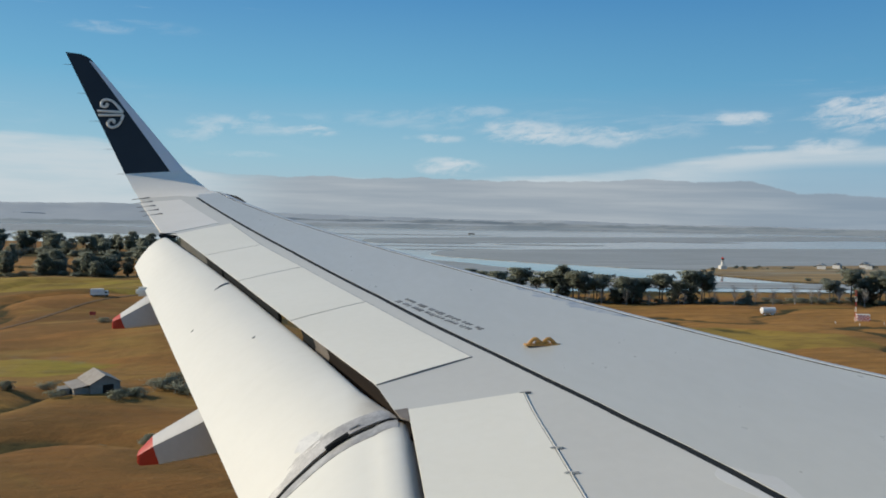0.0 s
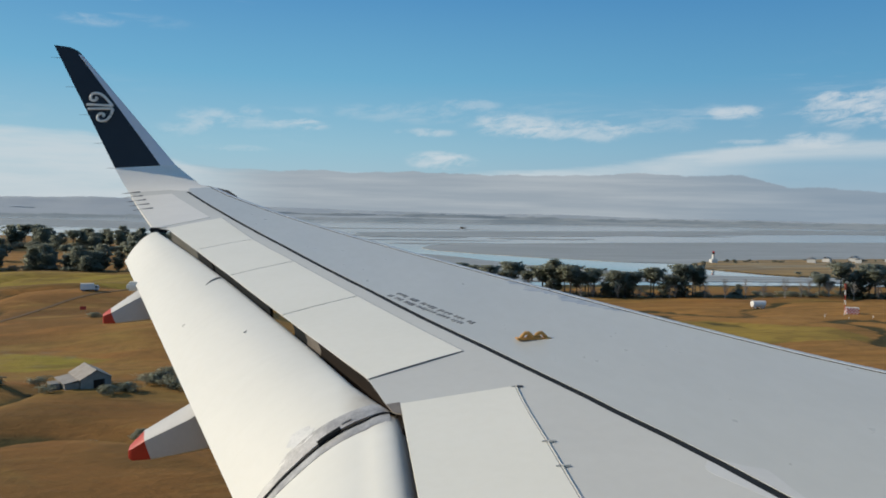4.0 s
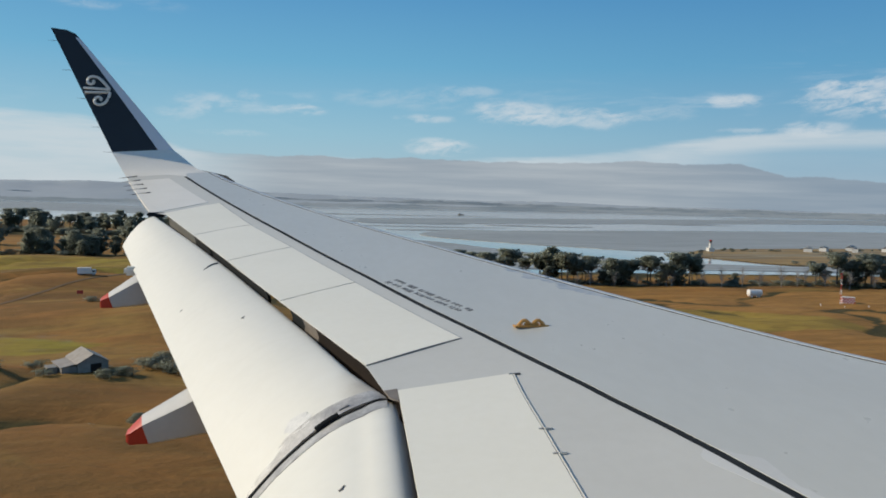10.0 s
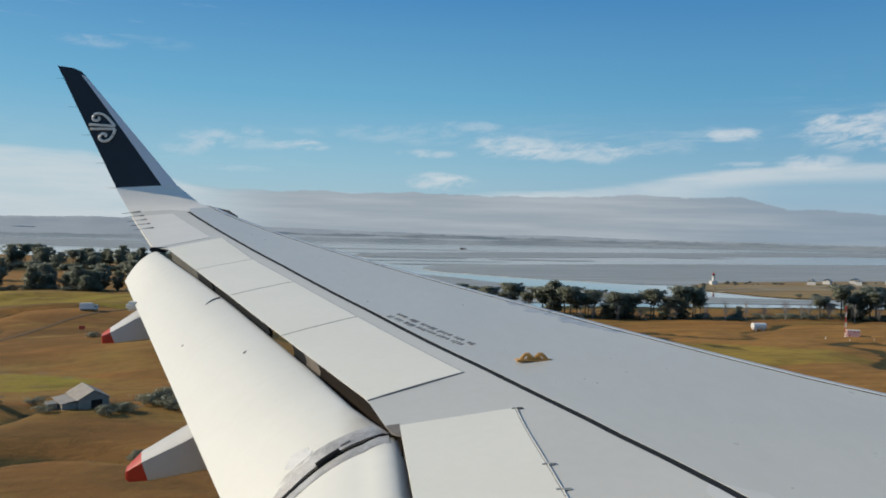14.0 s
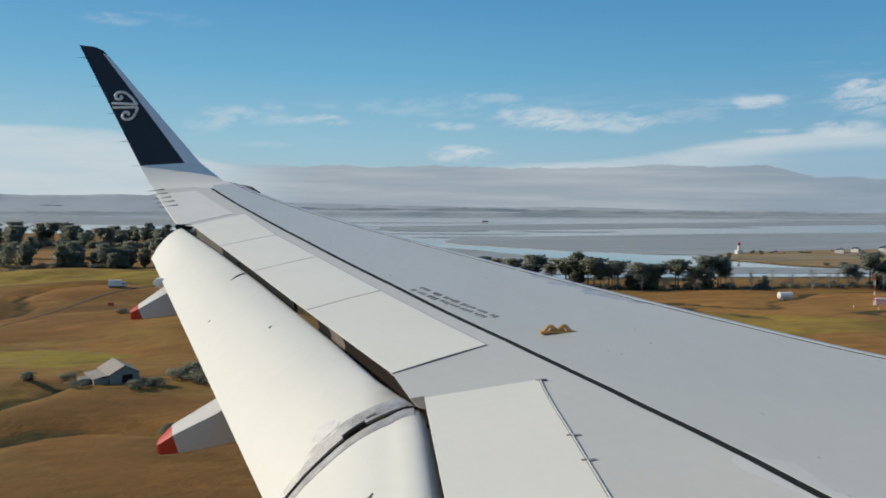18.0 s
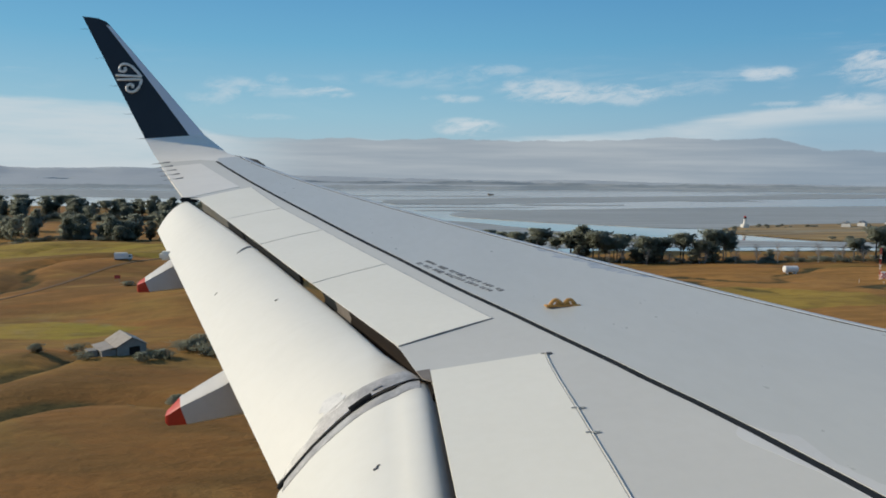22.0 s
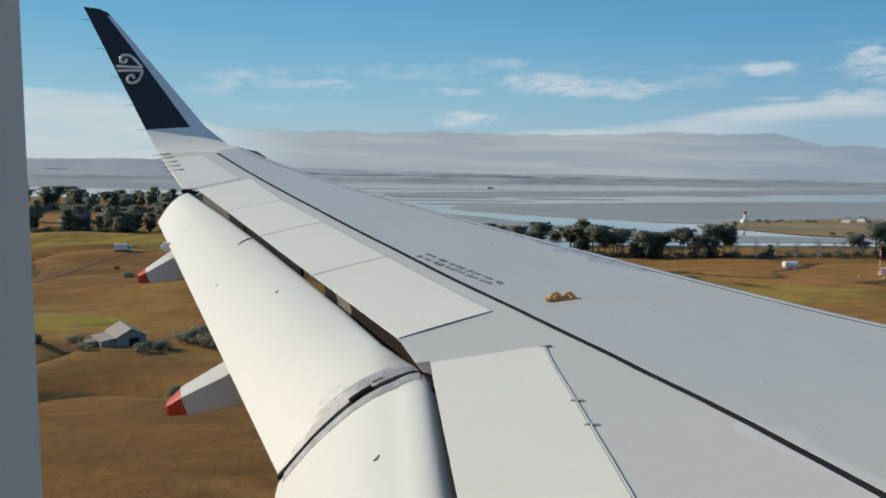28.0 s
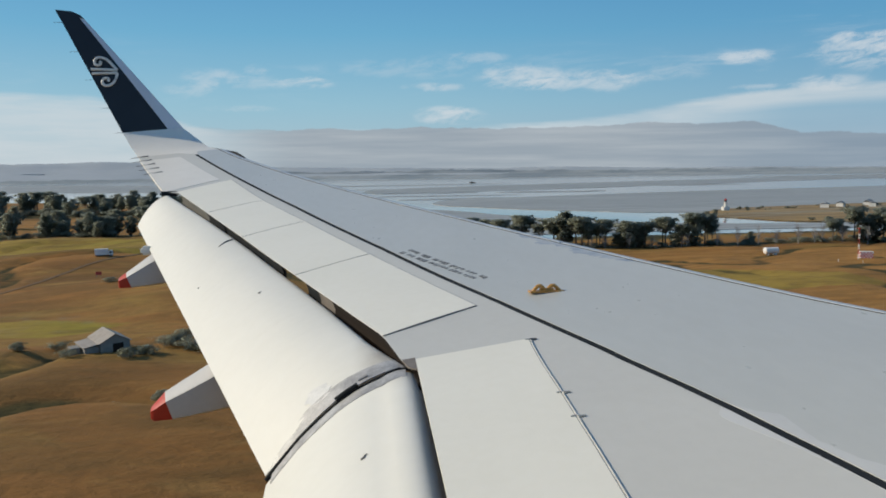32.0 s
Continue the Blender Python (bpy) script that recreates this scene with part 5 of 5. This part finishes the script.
for x, y, w_, d_, t in ((452, 598, 14, 7, 0.9), (474, 606, 9, 6, 0.7), (512, 618, 18, 7, 0.75), (540, 606, 11, 6, 0.6), (498, 596, 7, 5, 0.9)):
    cottage(x, y, w_, d_, 3.0, t, -0.9, "small white farm building on the salt marsh spit")


def signal_tower(x, y):
    t = thing("signal_tower", "small white tower with a red top on the spit", "tower", at=(x, y, -0.9))
    part("tower_base", box(-2.6, 2.6, -2.2, 2.2, -0.2, 3.0, 0.05), M_PALE, t, smooth=False)
    part("tower_shaft", tube([(0, 0, 3.0), (0, 0, 7.0)], [1.5, 1.2], 10), M_PALE, t)
    part("gallery", tube([(0, 0, 7.0), (0, 0, 7.3)], 1.7, 12), M_PALE, t)
    part("lantern", tube([(0, 0, 7.3), (0, 0, 8.8)], 1.0, 10), M_CAVITY, t, "dark glazed lantern room")
    part("roof", tube([(0, 0, 8.8), (0, 0, 9.0), (0, 0, 10.0)], [1.5, 1.4, 0.1], 10), M_RED, t, "red conical roof")


signal_tower(352, 590)


# ---- airfield equipment on the mown field ----
M_CHECK_R = material("red_panel_paint", (0.50, 0.06, 0.045), (0.42, 0.05, 0.04), 1.0, 9.0, rough=0.6)
M_CHECK_W = material("white_panel_paint", (0.78, 0.77, 0.75), (0.70, 0.69, 0.67), 1.0, 9.0, rough=0.6)


def checkered_hut(x, y):
    z = ground_z(x, y)
    h = thing("equipment_hut", "small equipment hut chequered red and white", "hut", at=(x, y, z))
    h.rotation_euler = (0, 0, radians(-25))
    part("wall", box(-2.4, 2.4, -1.3, 1.3, -0.3, 2.4, 0.02), M_CHECK_W, h, smooth=False)
    part("roof", box(-2.5, 2.5, -1.4, 1.4, 2.405, 2.55, 0.03), M_CHECK_W, h, smooth=False)
    for i in range(8):
        for j in range(4):
            if (i + j) % 2:
                part("red_panel", box(-2.4 + 0.6 * i, -1.8 + 0.6 * i, -1.33, -1.302, 0.6 * j, 0.6 * j + 0.6), M_CHECK_R, h, smooth=False)
    for i in range(4):
        for j in range(4):
            if (i + j) % 2:
                part("red_panel", box(-2.43, -2.402, -1.2 + 0.6 * i, -0.6 + 0.6 * i, 0.6 * j, 0.6 * j + 0.6), M_CHECK_R, h, smooth=False)


def lattice_mast(x, y):
    z = ground_z(x, y)
    m = thing("lattice_mast", "slender red and white lattice mast", "mast", at=(x, y, z))
    for k in range(6):
        mat = M_CHECK_R if k % 2 else M_CHECK_W
        z0, z1 = k * 2.0, k * 2.0 + 2.0
        bm = bmesh.new()
        bars = [tube([(0.3 * a, 0.3 * b, z0 - (0.3 if k == 0 else 0)), (0.3 * a, 0.3 * b, z1)], 0.045, 5) for a, b in ((1, 0), (-0.5, 0.87), (-0.5, -0.87))]
        cs = [(0.3, 0), (-0.15, 0.26), (-0.15, -0.26)]
        bars += [tube([(*cs[i], z0 + q), (*cs[(i + 1) % 3], z0 + q + 1.0)], 0.03, 4) for i in range(3) for q in (0.0, 1.0)]
        for piece in bars:
            me = bpy.data.meshes.new("tmp")
            piece.to_mesh(me)
            piece.free()
            bm.from_mesh(me)
            bpy.data.meshes.remove(me)
        part("mast_section", bm, mat, m)
    part("mast_head", box(-0.45, 0.45, -0.2, 0.2, 12.0, 12.5, 0.05), M_CHECK_R, m)


def white_tank(x, y):
    z = ground_z(x, y)
    t = thing("storage_tank", "white cylindrical tank lying on two cradles", "tank", at=(x, y, z))
    part("tank_body", tube([(-3.2, 0, 1.9), (-2.9, 0, 1.9), (2.9, 0, 1.9), (3.2, 0, 1.9)], [0.9, 1.4, 1.4, 0.9], 20), M_CHECK_W, t)
    for k in (-1.8, 1.8):
        part("cradle", box(k - 0.2, k + 0.2, -1.1, 1.1, -0.3, 0.95, 0.03), M_TRIM, t, smooth=False)


def box_van(x, y, turn):
    """A white van with a box body: front at +x."""
    v = thing("box_van", "white box-bodied van parked beside the farm track", "van", at=(x, y, min(ground_z(x + a, y + b) for a in (-3, 3) for b in (-1, 1))))
    v.rotation_euler = (0, 0, radians(turn))
    part("box_body", box(-3.3, 1.5, -1.15, 1.15, 0.75, 3.1, 0.06), M_CHECK_W, v)
    part("cab", box(1.52, 3.3, -1.05, 1.05, 0.55, 2.35, 0.22), M_CHECK_W, v)
    part("windscreen", box(3.22, 3.32, -0.85, 0.85, 1.45, 2.1, 0.03), M_SEAL, v, "dark windscreen")
    for side in (-1, 1):
        part("side_window", box(2.0, 2.9, side * 1.05 - 0.02, side * 1.05 + 0.02, 1.45, 2.05, 0.01), M_SEAL, v, "dark cab window")
        part("side_stripe", box(-2.0, 0.6, side * 1.155 - 0.01, side * 1.155 + 0.01, 2.1, 2.5), M_STRIP, v, "pale blue stripe")
        for wx in (-2.1, 2.3):
            wheel = part("wheel", tube([(wx, side * 0.80, 0.42), (wx, side * 1.10, 0.42)], 0.42, 14), M_SEAL, v, "black rubber tyre")
            part("rim", tube([(wx, side * 1.09, 0.42), (wx, side * 1.12, 0.42)], 0.22, 10), M_METAL, wheel)
    part("chassis", box(-3.2, 3.1, -0.7, 0.7, 0.42, 0.77, 0.02), M_SEAL, v)


def marker_board(x, y):
    m = thing("marker_board", "orange-red marker board on two posts in the grass", "sign", at=(x, y, ground_z(x, y)))
    for k in (-0.7, 0.7):
        part("post", tube([(k, 0, -0.3), (k, 0, 2.2)], 0.06, 6), M_WICK, m)
    part("board", box(-1.0, 1.0, -0.10, -0.062, 0.9, 2.1, 0.01), M_CHECK_R, m)


box_van(-77, 318, 8)
marker_board(-71, 284)
checkered_hut(222, 268)
lattice_mast(217, 266)
white_tank(196, 292)
for i in range(7):
    px, py = 205 + i * 9.0, 262 - i * 2.2
    post = tagged(part("marker_post", tube([(px, py, ground_z(px, py) - 0.2), (px, py, ground_z(px, py) + 1.1)], 0.09, 6), M_CHECK_W), "short white marker post on the mown field", "post", "marker posts on the field")


# ---- small vessel far out on the estuary ----
def workboat(x, y):
    v = thing("workboat", "small dark workboat moored on the estuary", "boat", at=(x, y, -1.6))
    v.rotation_euler = (0, 0, radians(20))
    top = [[(X, s * w_, 2.6 + (0.9 if X > 12 else 0)) for s in (-1, 0, 1)] for X, w_ in ((-15, 3.2), (-6, 4.0), (6, 4.0), (12, 3.0), (17, 0.4))]
    bot = [[(X * 0.93, s * w_ * 0.8, -0.6) for s in (-1, 0, 1)] for X, w_ in ((-15, 3.2), (-6, 4.0), (6, 4.0), (12, 3.0), (17, 0.4))]
    part("hull", sheet_solid(top, bot), M_TRACK, v)
    part("wheelhouse", box(-9, -3, -2.4, 2.4, 2.6, 6.4, 0.1), M_BOARD, v)
    part("boom", tube([(2, 0, 2.6), (2, 0, 9), (11, 0, 6.5)], 0.3, 6), M_TRACK, v)
    return v


workboat(430, 1900).scale = (0.6, 0.6, 0.55)
